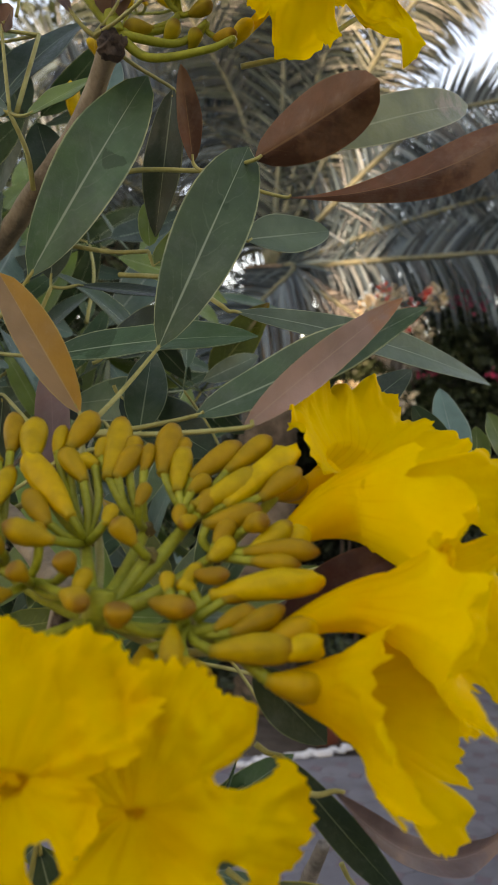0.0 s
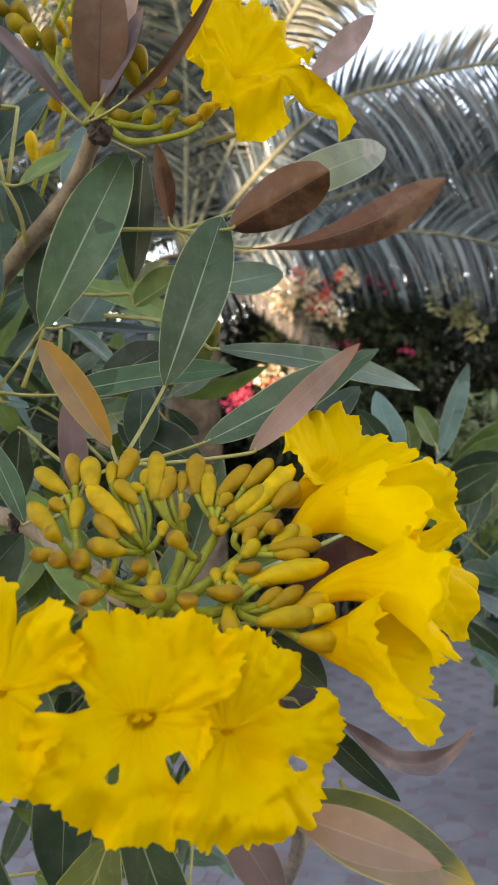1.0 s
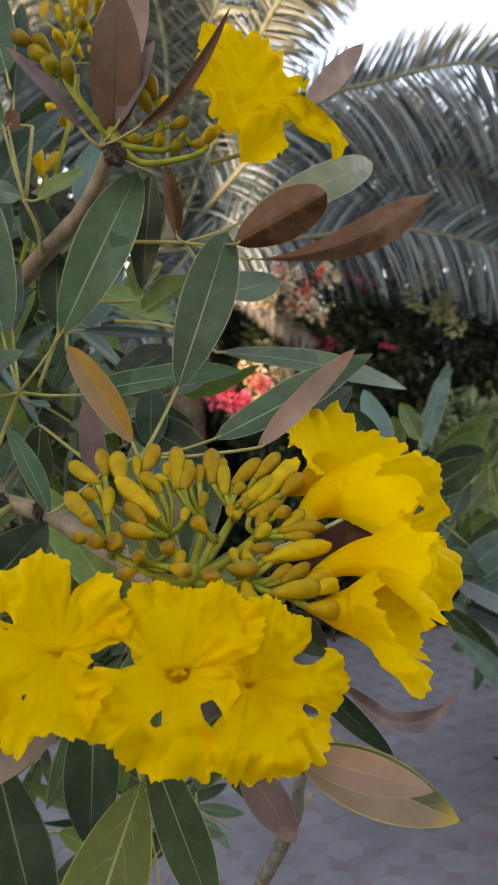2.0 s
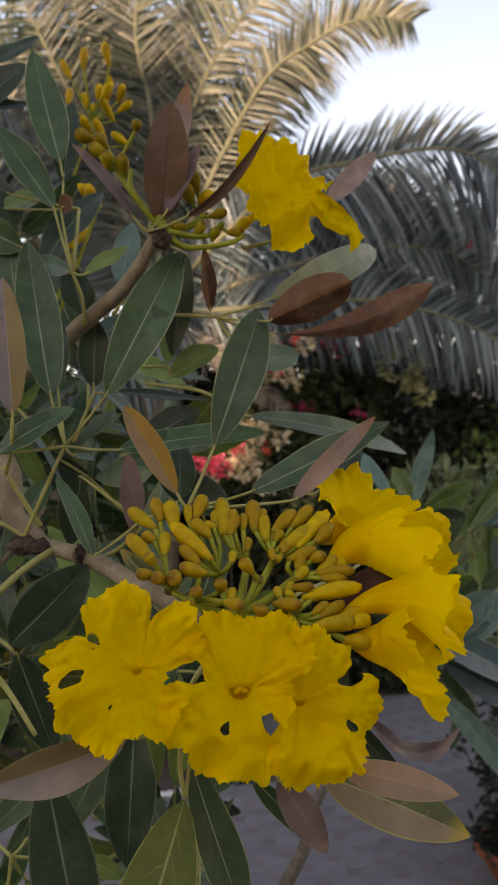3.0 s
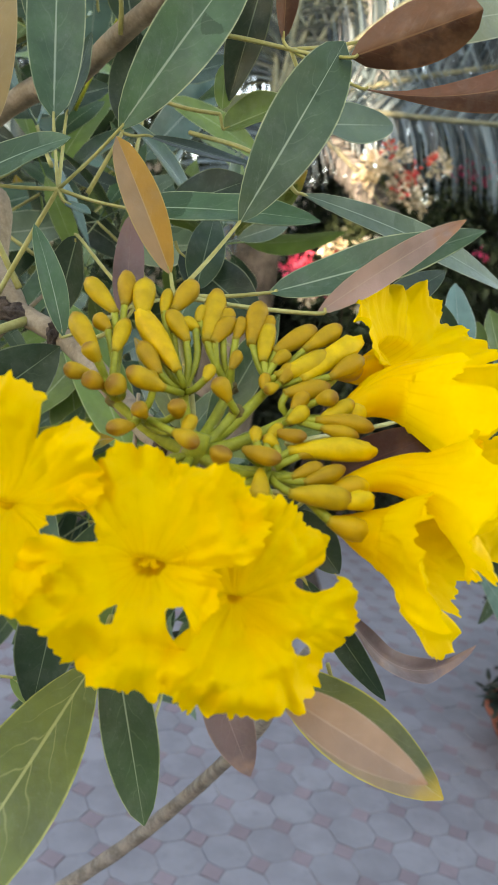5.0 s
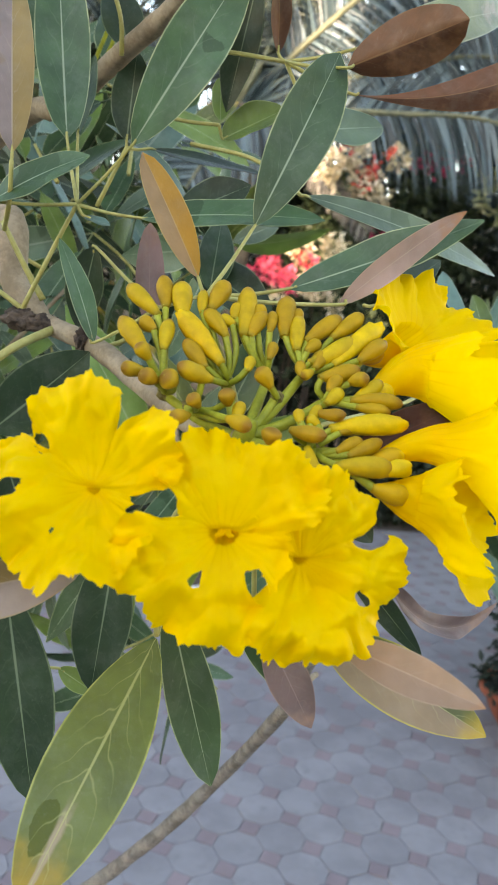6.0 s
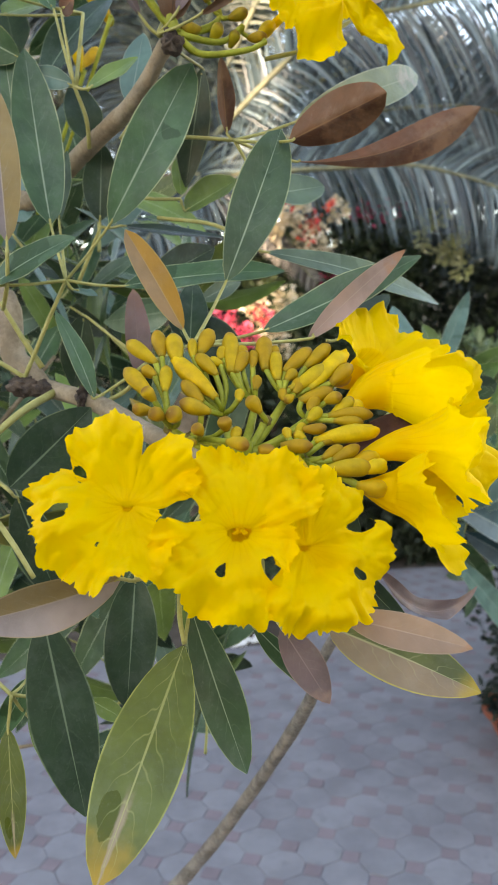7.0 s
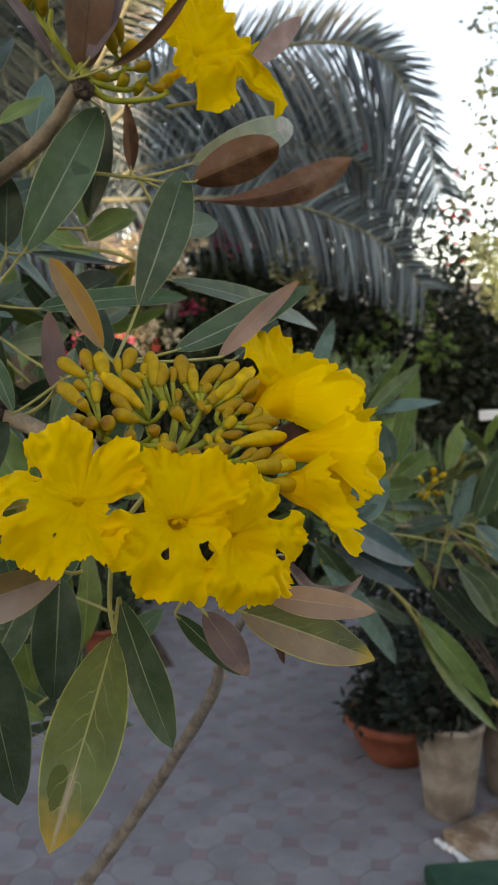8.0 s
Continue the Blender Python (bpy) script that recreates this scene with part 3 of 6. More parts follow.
leaf((-0.0714, 0.372, 1.788),
     ((-0.0633, 0.37, 1.793), (-0.0539, 0.36, 1.873), 0.0297, 5, brown_deep, dict(bend=0.05, fold=0.25, blunt=0.58)),
     ((-0.0576, 0.4, 1.83), (-0.0362, 0.41, 1.912), 0.0179, 25, pink_brown, dict(fold=0.3)),
     ((-0.06, 0.365, 1.798), (-0.0345, 0.362, 1.846), 0.0125, -15, mauve, dict(fold=0.3)),
     ((-0.0807, 0.37, 1.797), (-0.119, 0.35, 1.838), 0.0102, 20, mauve, dict(fold=0.3, bend=0.05)),
     ((-0.0479, 0.35, 1.791), (0.0068, 0.325, 1.846), 0.0072, 30, brown_deep, dict(fold=0.5, sag=0.12)),
     ((-0.0403, 0.43, 1.789), (-0.0522, 0.45, 1.715), 0.0243, 25, dark_green),
     stalk=[(-0.0624, 0.38, 1.783), (-0.0664, 0.375, 1.786)])
leaf((0.0541, 0.4, 1.811),
     ((0.061, 0.4, 1.82), (0.1063, 0.41, 1.864), 0.0164, 20, rose, dict(fold=0.2, bend=0.04)),
     stalk=[(-0.0036, 0.39, 1.782), (0.0267, 0.395, 1.792)])
leaf((-0.1246, 0.42, 1.772),
     ((-0.1317, 0.44, 1.861), (-0.1512, 0.46, 1.958), 0.0291, 10, green, dict(bend=-0.03)),
     ((-0.1311, 0.46, 1.853), (-0.1231, 0.48, 1.928), 0.0210, -20, dark_green),
     ((-0.1383, 0.45, 1.83), (-0.1782, 0.44, 1.889), 0.0283, 25, green),
     ((-0.1484, 0.46, 1.788), (-0.1012, 0.5, 1.861), 0.0333, -25, dark_green, dict(bend=0.05)),
     ((-0.1158, 0.42, 1.771), (-0.0832, 0.43, 1.795), 0.0154, -30, fresh_green),
     ((-0.1258, 0.42, 1.774), (-0.154, 0.44, 1.787), 0.0145, -30, blue_green),
     ((-0.1318, 0.43, 1.822), (-0.123, 0.42, 1.827), 0.0144, 0, brown, dict(blunt=0.5)),
     ((-0.1621, 0.45, 1.799), (-0.2042, 0.46, 1.823), 0.0265, -25, green),
     stalk=[(-0.1176, 0.44, 1.738), (-0.1183, 0.43, 1.755)])
leaf((-0.1197, 0.46, 1.833),
     ((-0.1716, 0.47, 1.847), (-0.2192, 0.48, 1.874), 0.0228, 10, dark_green),
     ((-0.1798, 0.5, 1.846), (-0.1495, 0.52, 1.865), 0.0286, -30, fresh_green),
     stalk=[(-0.1243, 0.43, 1.775)])
leaf((-0.2038, 0.5, 1.948),
     ((-0.2013, 0.5, 1.958), (-0.1512, 0.52, 2.002), 0.0223, -25, dark_green),
     ((-0.2035, 0.5, 1.925), (-0.1612, 0.5, 1.968), 0.0286, -10, dark_green),
     ((-0.2021, 0.5, 1.927), (-0.1585, 0.51, 1.939), 0.0162, -30, dark_green),
     stalk=[(-0.2281, 0.52, 1.828), (-0.22, 0.51, 1.9)])
leaf((-0.0852, 0.45, 1.764),
     ((-0.0895, 0.46, 1.773), (-0.0785, 0.48, 1.829), 0.0228, -15, blue_green),
     ((-0.1192, 0.5, 1.757), (-0.1316, 0.5, 1.799), 0.0286, 15, dark_green),
     stalk=[(-0.0965, 0.45, 1.747)])
leaf((-0.1623, 0.36, 1.661),
     ((-0.1622, 0.36, 1.665), (-0.1667, 0.365, 1.755), 0.0219, 10, tan_split, dict(bend=0.04, blunt=0.6)),
     ((-0.1648, 0.45, 1.73), (-0.1746, 0.46, 1.812), 0.0231, 0, green),
     stalk=[(-0.1712, 0.39, 1.628), (-0.1647, 0.37, 1.642)])
leaf((-0.0824, 0.36, 1.594),
     ((-0.0868, 0.36, 1.585), (-0.09, 0.365, 1.638), 0.0155, 12, dusky, dict(fold=0.25, blunt=0.55)),
     ((-0.1143, 0.35, 1.573), (-0.1362, 0.36, 1.625), 0.0139, 35, green, dict(bend=0.04)),
     ((-0.1219, 0.4, 1.624), (-0.1326, 0.42, 1.576), 0.0248, 20, dark_green),
     ((-0.0545, 0.4, 1.605), (-0.0503, 0.42, 1.648), 0.022, 10, dark_green),
     ((-0.0775, 0.44, 1.649), (-0.0335, 0.44, 1.672), 0.0286, -20, dark_green),
     stalk=[(-0.1121, 0.38, 1.568), (-0.0957, 0.37, 1.577)])
leaf((-0.1668, 0.36, 1.517),
     ((-0.1674, 0.36, 1.52), (-0.1174, 0.36, 1.567), 0.0362, 15, dark_green, dict(bend=0.04)),
     ((-0.1647, 0.37, 1.512), (-0.1437, 0.38, 1.443), 0.0287, 0, dark_green),
     stalk=[(-0.2035, 0.42, 1.562), (-0.1832, 0.38, 1.529)])
# bare stalks to the left of the flowers
part("leaf_stalk", tube([(-0.1782, 0.36, 1.549), (-0.1592, 0.37, 1.565), (-0.1424, 0.39, 1.575)], 0.0022, 0.0026), petiole_yellow, tree)
part("leaf_stalk", tube([(-0.1744, 0.33, 1.512), (-0.1612, 0.32, 1.496), (-0.1483, 0.31, 1.477)], 0.0018, 0.0014), petiole_yellow, tree)
part("leaf_stalk", tube([(-0.1745, 0.4, 1.633), (-0.1616, 0.4, 1.61), (-0.15, 0.4, 1.591)], 0.0014, 0.002), petiole_yellow, tree)
part("leaf_stalk", tube([(-0.1831, 0.4, 1.599), (-0.1661, 0.4, 1.588), (-0.1558, 0.4, 1.581)], 0.0014, 0.0016), petiole_yellow, tree)
# leaves below the flowers
leaf((-0.0692, 0.246, 1.458),
     ((-0.0693, 0.246, 1.457), (-0.11, 0.172, 1.386), 0.0365, 6, olive, dict(bend=0.04, fold=0.08, blunt=0.62, late=1.08)),
     ((-0.0656, 0.25, 1.476), (-0.0404, 0.238, 1.393), 0.0227, -12, green, dict(bend=-0.03, late=1.15, blunt=0.6)),
     ((-0.0927, 0.3, 1.478), (-0.0993, 0.29, 1.407), 0.0293, 10, dark_green, dict(blunt=0.6)),
     ((-0.1399, 0.28, 1.462), (-0.1216, 0.27, 1.359), 0.0350, 8, dark_green, dict(blunt=0.6)),
     ((-0.0972, 0.21, 1.502), (-0.1604, 0.19, 1.492), 0.0238, -20, tan_split, dict(bend=0.05, fold=0.3)),
     stalk=[(-0.0471, 0.235, 1.54), (-0.0672, 0.24, 1.51), (-0.071, 0.245, 1.476)], joined=0.03)
leaf((-0.1635, 0.31, 1.411),
     ((-0.1662, 0.31, 1.392), (-0.1639, 0.3, 1.32), 0.0169, 0, olive),
     ((-0.1596, 0.34, 1.384), (-0.1393, 0.33, 1.345), 0.0107, 20, fresh_green),
     ((-0.157, 0.33, 1.412), (-0.176, 0.33, 1.375), 0.0145, -10, green),
     ((-0.1244, 0.36, 1.383), (-0.102, 0.36, 1.368), 0.0127, -30, fresh_green),
     stalk=[(-0.1975, 0.36, 1.428), (-0.1791, 0.33, 1.417)])
leaf((-0.0283, 0.25, 1.477),
     ((-0.0247, 0.225, 1.471), (-0.0051, 0.21, 1.439), 0.0171, -5, mauve, dict(bend=0.04)),
     ((-0.0347, 0.25, 1.464), (-0.0005, 0.24, 1.428), 0.0119, 25, green),
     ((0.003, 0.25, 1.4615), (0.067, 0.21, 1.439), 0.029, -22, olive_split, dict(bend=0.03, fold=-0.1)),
     ((-0.006, 0.182, 1.489), (0.033, 0.1405, 1.4885), 0.0145, -14, peach, dict(bend=0.03, fold=-0.2)),
     ((0.0265, 0.25, 1.492), (0.104, 0.302, 1.4615), 0.0115, -28, mauve, dict(sag=0.2, fold=0.7, blunt=0.8, n=26, waves=0.5)),
     ((0.0109, 0.27, 1.495), (0.0535, 0.26, 1.449), 0.012, 10, dark_green, dict(bend=0.04)),
     ((0.0392, 0.3, 1.435), (0.0469, 0.3, 1.408), 0.0062, 0, dark_brown),
     stalk=[(-0.0384, 0.23, 1.543), (-0.0321, 0.24, 1.508)], joined=0.03)
leaf((0.0057, 0.26, 1.534),
     ((0.0097, 0.255, 1.542), (0.051, 0.25, 1.5685), 0.0185, -10, dark_brown, dict(fold=0.3)),
     ((0.0019, 0.27, 1.524), (0.026, 0.27, 1.499), 0.0173, -10, dark_green),
     stalk=[hub, (-0.0209, 0.24, 1.538)])

leaf((0.1261, 0.53, 1.568),
     ((0.1213, 0.5, 1.552), (0.1484, 0.5, 1.586), 0.0275, 0, green, dict(bend=0.04)),
     ((0.1371, 0.52, 1.58), (0.1299, 0.55, 1.637), 0.0250, 10, blue_green),
     ((0.1705, 0.6, 1.578), (0.1690, 0.6, 1.612), 0.02, 0, rich_green, dict(fold=0.2)),
     ((0.1258, 0.5, 1.587), (0.1018, 0.5, 1.623), 0.0183, -10, dark_green),
     ((0.2102, 0.6500, 1.5854), (0.1922, 0.6500, 1.6239), 0.024, 20, rich_green),
     stalk=[(0.0013, 0.33, 1.54), (0.0921, 0.45, 1.548)])

# ---- the big flower cluster ----
scar = stem_material("bract_scar", (0.09, 0.06, 0.02), (0.22, 0.17, 0.05), 120, 0.8, 0.6)
cluster = part("inflorescence", tube([hub + Vector((-0.012, 0.012, -0.012)), hub, hub + Vector((0.002, 0.0, 0.008))], 0.0046, 0.004, 12, 6), stalk_green, tree, "round cluster of yellow flowers and buds")
nodes_ = [Vector(p) for p in ((-0.0492, 0.243, 1.57), (-0.032, 0.25, 1.573), (-0.0172, 0.246, 1.577), (-0.0094, 0.235, 1.567), (-0.065, 0.235, 1.56), (-0.0148, 0.215, 1.551), (-0.0294, 0.235, 1.567), (-0.0739, 0.238, 1.564))]
for k, q in enumerate(nodes_):
    part("stalk", tube([hub, hub.lerp(q, 0.5) + Vector((0, -0.001, -0.002)), q], 0.0029 if k < 4 else 0.0022, 0.0018, 9, 6), stalk_green, cluster)

    scab = bmesh.new()
    bmesh.ops.create_icosphere(scab, subdivisions=3, radius=1)
    for v in scab.verts:
        v.co = q + v.co * (0.0027 * (1 + 0.4 * noise.noise(v.co * 2.3 + Vector((k * 5, 0, 0)))))
    part("bract", scab, scar, cluster, "dry brown bract scar")


bud_count = 0


def bud(parent, joints, tip, base, fat, mat=bud_skin, torn=0.0):
    global bud_count
    bud_count += 1
    part("bud", bud_shape(base, tip, fat, bud_count, torn), mat, parent)
    base, tip = Vector(base), Vector(tip)
    q = min(joints, key=lambda j: (j - base).length)
    way = (tip - base).normalized()
    part("bud_stalk", tube([q, q.lerp(base, 0.55) - way * 0.002, base + way * 0.0015], 0.0013, 0.0014, 8, 5), stalk_green, parent)


bud(cluster, nodes_, (-0.0915, 0.264, 1.604), (-0.0783, 0.2534, 1.594), 0.0033, bud_skin, 0.0)
bud(cluster, nodes_, (-0.0782, 0.2688, 1.609), (-0.076, 0.257, 1.597), 0.0033, bud_skin, 0.0)
bud(cluster, nodes_, (-0.07, 0.2666, 1.607), (-0.0684, 0.2534, 1.594), 0.0040, bud_skin, 0.0)
bud(cluster, nodes_, (-0.0607, 0.2649, 1.605), (-0.0611, 0.2559, 1.596), 0.0022, bud_skin, 0.0)
bud(cluster, nodes_, (-0.0516, 0.2694, 1.609), (-0.0577, 0.2582, 1.598), 0.0037, bud_skin, 0.0)
bud(cluster, nodes_, (-0.0422, 0.2677, 1.607), (-0.0437, 0.2486, 1.589), 0.0039, bud_skin, 0.0)
bud(cluster, nodes_, (-0.0927, 0.2498, 1.591), (-0.0805, 0.2363, 1.578), 0.0035, bud_skin, 0.0)
bud(cluster, nodes_, (-0.085, 0.2512, 1.592), (-0.0791, 0.2467, 1.588), 0.0028, bud_skin, 0.0)
bud(cluster, nodes_, (-0.0741, 0.2512, 1.592), (-0.0755, 0.2394, 1.581), 0.0028, bud_skin, 0.0)
bud(cluster, nodes_, (-0.0699, 0.2548, 1.595), (-0.052, 0.2369, 1.578), 0.0041, bud_bright, 0.0016)
bud(cluster, nodes_, (-0.0589, 0.257, 1.597), (-0.0503, 0.2478, 1.588), 0.0032, bud_skin, 0.0)
bud(cluster, nodes_, (-0.0536, 0.2548, 1.595), (-0.047, 0.2526, 1.593), 0.0025, bud_skin, 0.0)
bud(cluster, nodes_, (-0.0362, 0.2618, 1.601), (-0.0386, 0.2542, 1.594), 0.0029, bud_skin, 0.0)
bud(cluster, nodes_, (-0.0347, 0.2584, 1.598), (-0.0413, 0.2486, 1.589), 0.0032, bud_skin, 0.0)
bud(cluster, nodes_, (-0.0316, 0.259, 1.599), (-0.033, 0.2514, 1.591), 0.0022, bud_skin, 0.0)
bud(cluster, nodes_, (-0.0249, 0.266, 1.605), (-0.0268, 0.2506, 1.59), 0.0039, bud_skin, 0.0)
bud(cluster, nodes_, (-0.0203, 0.2612, 1.601), (-0.0219, 0.2548, 1.594), 0.0022, bud_skin, 0.0)
bud(cluster, nodes_, (-0.0204, 0.2587, 1.598), (-0.0217, 0.245, 1.585), 0.0032, bud_skin, 0.0)
bud(cluster, nodes_, (-0.0035, 0.2598, 1.599), (-0.0181, 0.2498, 1.589), 0.0036, bud_skin, 0.0)
bud(cluster, nodes_, (0.0063, 0.2615, 1.601), (-0.0071, 0.252, 1.591), 0.0032, bud_skin, 0.0)
bud(cluster, nodes_, (0.0148, 0.2587, 1.597), (-0.0071, 0.2414, 1.581), 0.0039, bud_bright, 0.0016)
bud(cluster, nodes_, (0.002, 0.2514, 1.591), (-0.0168, 0.2408, 1.581), 0.0038, bud_skin, 0.0)
bud(cluster, nodes_, (-0.0126, 0.2498, 1.589), (-0.0182, 0.2447, 1.585), 0.0025, bud_skin, 0.0)
bud(cluster, nodes_, (0.0027, 0.24, 1.58), (-0.0133, 0.2352, 1.576), 0.0034, bud_skin, 0.0)
bud(cluster, nodes_, (0.0049, 0.2292, 1.578), (-0.0013, 0.2346, 1.575), 0.0028, bud_amber, 0.0)
bud(cluster, nodes_, (0.0117, 0.2358, 1.576), (-0.0001, 0.2282, 1.569), 0.0030, bud_skin, 0.0)
bud(cluster, nodes_, (0.0186, 0.2282, 1.569), (-0.0016, 0.2274, 1.569), 0.0030, bud_skin, 0.0)
bud(cluster, nodes_, (0.0136, 0.2246, 1.566), (0.0005, 0.2251, 1.567), 0.0024, bud_skin, 0.0)
bud(cluster, nodes_, (0.0187, 0.2201, 1.562), (-0.0105, 0.2156, 1.559), 0.0039, bud_bright, 0.0016)
bud(cluster, nodes_, (-0.0059, 0.2143, 1.565), (-0.0155, 0.2212, 1.564), 0.0023, bud_amber, 0.0)
bud(cluster, nodes_, (-0.0143, 0.2048, 1.558), (-0.0258, 0.2128, 1.558), 0.0029, bud_amber, 0.0)
bud(cluster, nodes_, (0.0086, 0.2128, 1.556), (-0.0048, 0.205, 1.551), 0.0028, bud_skin, 0.0)
bud(cluster, nodes_, (0.001, 0.2114, 1.556), (-0.009, 0.2066, 1.552), 0.0025, bud_skin, 0.0)
bud(cluster, nodes_, (0.0111, 0.2016, 1.548), (-0.0099, 0.2002, 1.548), 0.0037, bud_skin, 0.0)
bud(cluster, nodes_, (0.0181, 0.2038, 1.549), (0.0069, 0.1999, 1.547), 0.0031, bud_bright, 0.0016)
bud(cluster, nodes_, (-0.038, 0.2286, 1.578), (-0.0323, 0.229, 1.571), 0.0031, bud_amber, 0.0)
bud(cluster, nodes_, (-0.0507, 0.2188, 1.57), (-0.0489, 0.2206, 1.564), 0.0030, bud_amber, 0.0)
bud(cluster, nodes_, (-0.0421, 0.2048, 1.559), (-0.0496, 0.2145, 1.56), 0.0029, bud_amber, 0.0)
bud(cluster, nodes_, (-0.0327, 0.2054, 1.559), (-0.0339, 0.2061, 1.553), 0.0035, bud_amber, 0.0)
bud(cluster, nodes_, (-0.0736, 0.2222, 1.573), (-0.0695, 0.2268, 1.57), 0.0037, bud_amber, 0.0)
bud(cluster, nodes_, (-0.0683, 0.2266, 1.577), (-0.0553, 0.2296, 1.572), 0.0034, bud_amber, 0.0)
bud(cluster, nodes_, (-0.0666, 0.2436, 1.585), (-0.0582, 0.2346, 1.576), 0.0031, bud_skin, 0.0)
bud(cluster, nodes_, (-0.0894, 0.2238, 1.575), (-0.081, 0.2302, 1.573), 0.0027, bud_amber, 0.0)
bud(cluster, nodes_, (-0.0821, 0.221, 1.573), (-0.0766, 0.2268, 1.57), 0.0030, bud_amber, 0.0)
bud(cluster, nodes_, (-0.0137, 0.224, 1.566), (-0.0182, 0.217, 1.561), 0.0020, bud_skin, 0.0)
bud(cluster, nodes_, (-0.0192, 0.2184, 1.562), (-0.0139, 0.2167, 1.56), 0.0020, bud_skin, 0.0)
bud(cluster, nodes_, (-0.0186, 0.196, 1.545), (-0.0195, 0.2066, 1.553), 0.0029, bud_skin, 0.0)
bud(cluster, nodes_, (-0.0201, 0.2346, 1.576), (-0.0154, 0.238, 1.578), 0.0021, bud_skin, 0.0)
bud(cluster, nodes_, (-0.0094, 0.1938, 1.543), (-0.0168, 0.1988, 1.547), 0.0025, bud_skin, 0.0)
bud(cluster, nodes_, (-0.0702, 0.2048, 1.56), (-0.0636, 0.215, 1.56), 0.0026, bud_amber, 0.0)
bud(cluster, nodes_, (-0.046, 0.2618, 1.601), (-0.0476, 0.2548, 1.595), 0.0025, bud_skin, 0.0)
bud(cluster, nodes_, (-0.0314, 0.247, 1.587), (-0.0333, 0.2402, 1.581), 0.0021, bud_skin, 0.0)
bud(cluster, nodes_, (-0.0404, 0.2408, 1.581), (-0.042, 0.2346, 1.576), 0.0021, bud_skin, 0.0)
bud(cluster, nodes_, (-0.0112, 0.2458, 1.585), (-0.0147, 0.2391, 1.579), 0.0028, bud_skin, 0.0)
bud(cluster, nodes_, (-0.0049, 0.2366, 1.577), (-0.0095, 0.2302, 1.571), 0.0027, bud_skin, 0.0)
bud(cluster, nodes_, (-0.0048, 0.231, 1.572), (-0.0113, 0.2254, 1.567), 0.0027, bud_skin, 0.0)
bud(cluster, nodes_, (-0.0203, 0.2408, 1.581), (-0.0201, 0.2346, 1.576), 0.0021, bud_skin, 0.0)
bud(cluster, nodes_, (-0.0621, 0.2338, 1.576), (-0.0587, 0.2282, 1.571), 0.0027, bud_skin, 0.0)
bud(cluster, nodes_, (-0.085, 0.2328, 1.583), (-0.0801, 0.2346, 1.577), 0.0028, bud_amber, 0.0)
bud(cluster, nodes_, (-0.0648, 0.2506, 1.591), (-0.0613, 0.2436, 1.584), 0.0028, bud_skin, 0.0)
bud(cluster, nodes_, (-0.0442, 0.2212, 1.565), (-0.0464, 0.2142, 1.559), 0.0023, bud_skin, 0.0)
bud(cluster, nodes_, (-0.0225, 0.2212, 1.564), (-0.0218, 0.2156, 1.56), 0.0020, bud_skin, 0.0)
bud(cluster, nodes_, (-0.0635, 0.2146, 1.567), (-0.0601, 0.2184, 1.563), 0.0026, bud_amber, 0.0)
bud(cluster, nodes_, (0.0015, 0.2184, 1.561), (-0.0072, 0.2142, 1.558), 0.0026, bud_skin, 0.0)
bud(cluster, nodes_, (0.0154, 0.252, 1.591), (0.0035, 0.2436, 1.583), 0.0032, bud_skin, 0.0)


def flower(parent, calyx, base, throat, facing, radius, seed, lobes, **shape):
    part("flower", flower_shape(base, throat, facing, radius, seed, lobes, **shape), petal, parent)
    base, throat, calyx = Vector(base), Vector(throat), Vector(calyx)
    way = (throat - base).normalized()
    part("calyx", bud_shape(base - way * 0.004, base + way * 0.011, 0.0038, seed), bud_bright, parent)
    part("bud_stalk", tube([calyx, calyx.lerp(base, 0.5), base - way * 0.003], 0.0016, 0.0018, 8, 5), stalk_green, parent)


flower(cluster, hub, (-0.0649, 0.205, 1.546), (-0.0925, 0.172, 1.541), (-0.14, -1.0, 0.42), 0.0365, 1, ((108, 0.92, 39), (32, 0.86, 36), (293, 0.86, 36), (230, 1.0, 38), (178, 1.08, 32)), mouth=0.0022, lip=1.0, crumple=1.35, floor=0.36, holes=((146, 0.58, 0.07, 0.09), (191, 0.7, 0.09, 0.15), (238, 0.5, 0.025, 0.035)))
flower(cluster, hub, (-0.0452, 0.21, 1.547), (-0.0503, 0.167, 1.531), (-0.05, -1.0, 0.34), 0.0365, 2, ((120, 0.88, 36), (72, 0.82, 36), (38, 0.98, 34), (206, 0.95, 38), (264, 1.02, 40), (322, 0.66, 42)), mouth=0.0046, lip=0.85, crumple=1.35, stamens=4, floor=0.4, holes=((306, 0.55, 0.09, 0.17), (244, 0.47, 0.045, 0.09), (161, 0.62, 0.13, 0.2)))
flower(cluster, nodes_[5], (-0.0268, 0.208, 1.544), (-0.0242, 0.171, 1.5225), (0.12, -1.0, 0.34), 0.0365, 3, ((58, 0.88, 40), (346, 1.08, 34), (305, 0.98, 32), (254, 0.97, 36), (140, 0.55, 44)), mouth=0.0022, lip=1.0, crumple=1.35, floor=0.36, holes=((15, 0.68, 0.1, 0.19), (327, 0.66, 0.06, 0.11)))
flower(cluster, nodes_[5], (0.0072, 0.21, 1.549), (0.0365, 0.217, 1.5558), (0.88, -0.47, 0.02), 0.042, 4, ((94, 0.42, 44), (142, 0.6, 38), (186, 0.95, 36), (228, 0.72, 36), (282, 0.48, 40), (336, 0.95, 38), (26, 0.6, 38)), mouth=0.0088, flare=1.15, lip=0.0, cup=0.74, reflex=0.16, floor=0.42, holes=((206, 0.74, 0.02, 0.03),), ruffle=0.45, crumple=1.5)
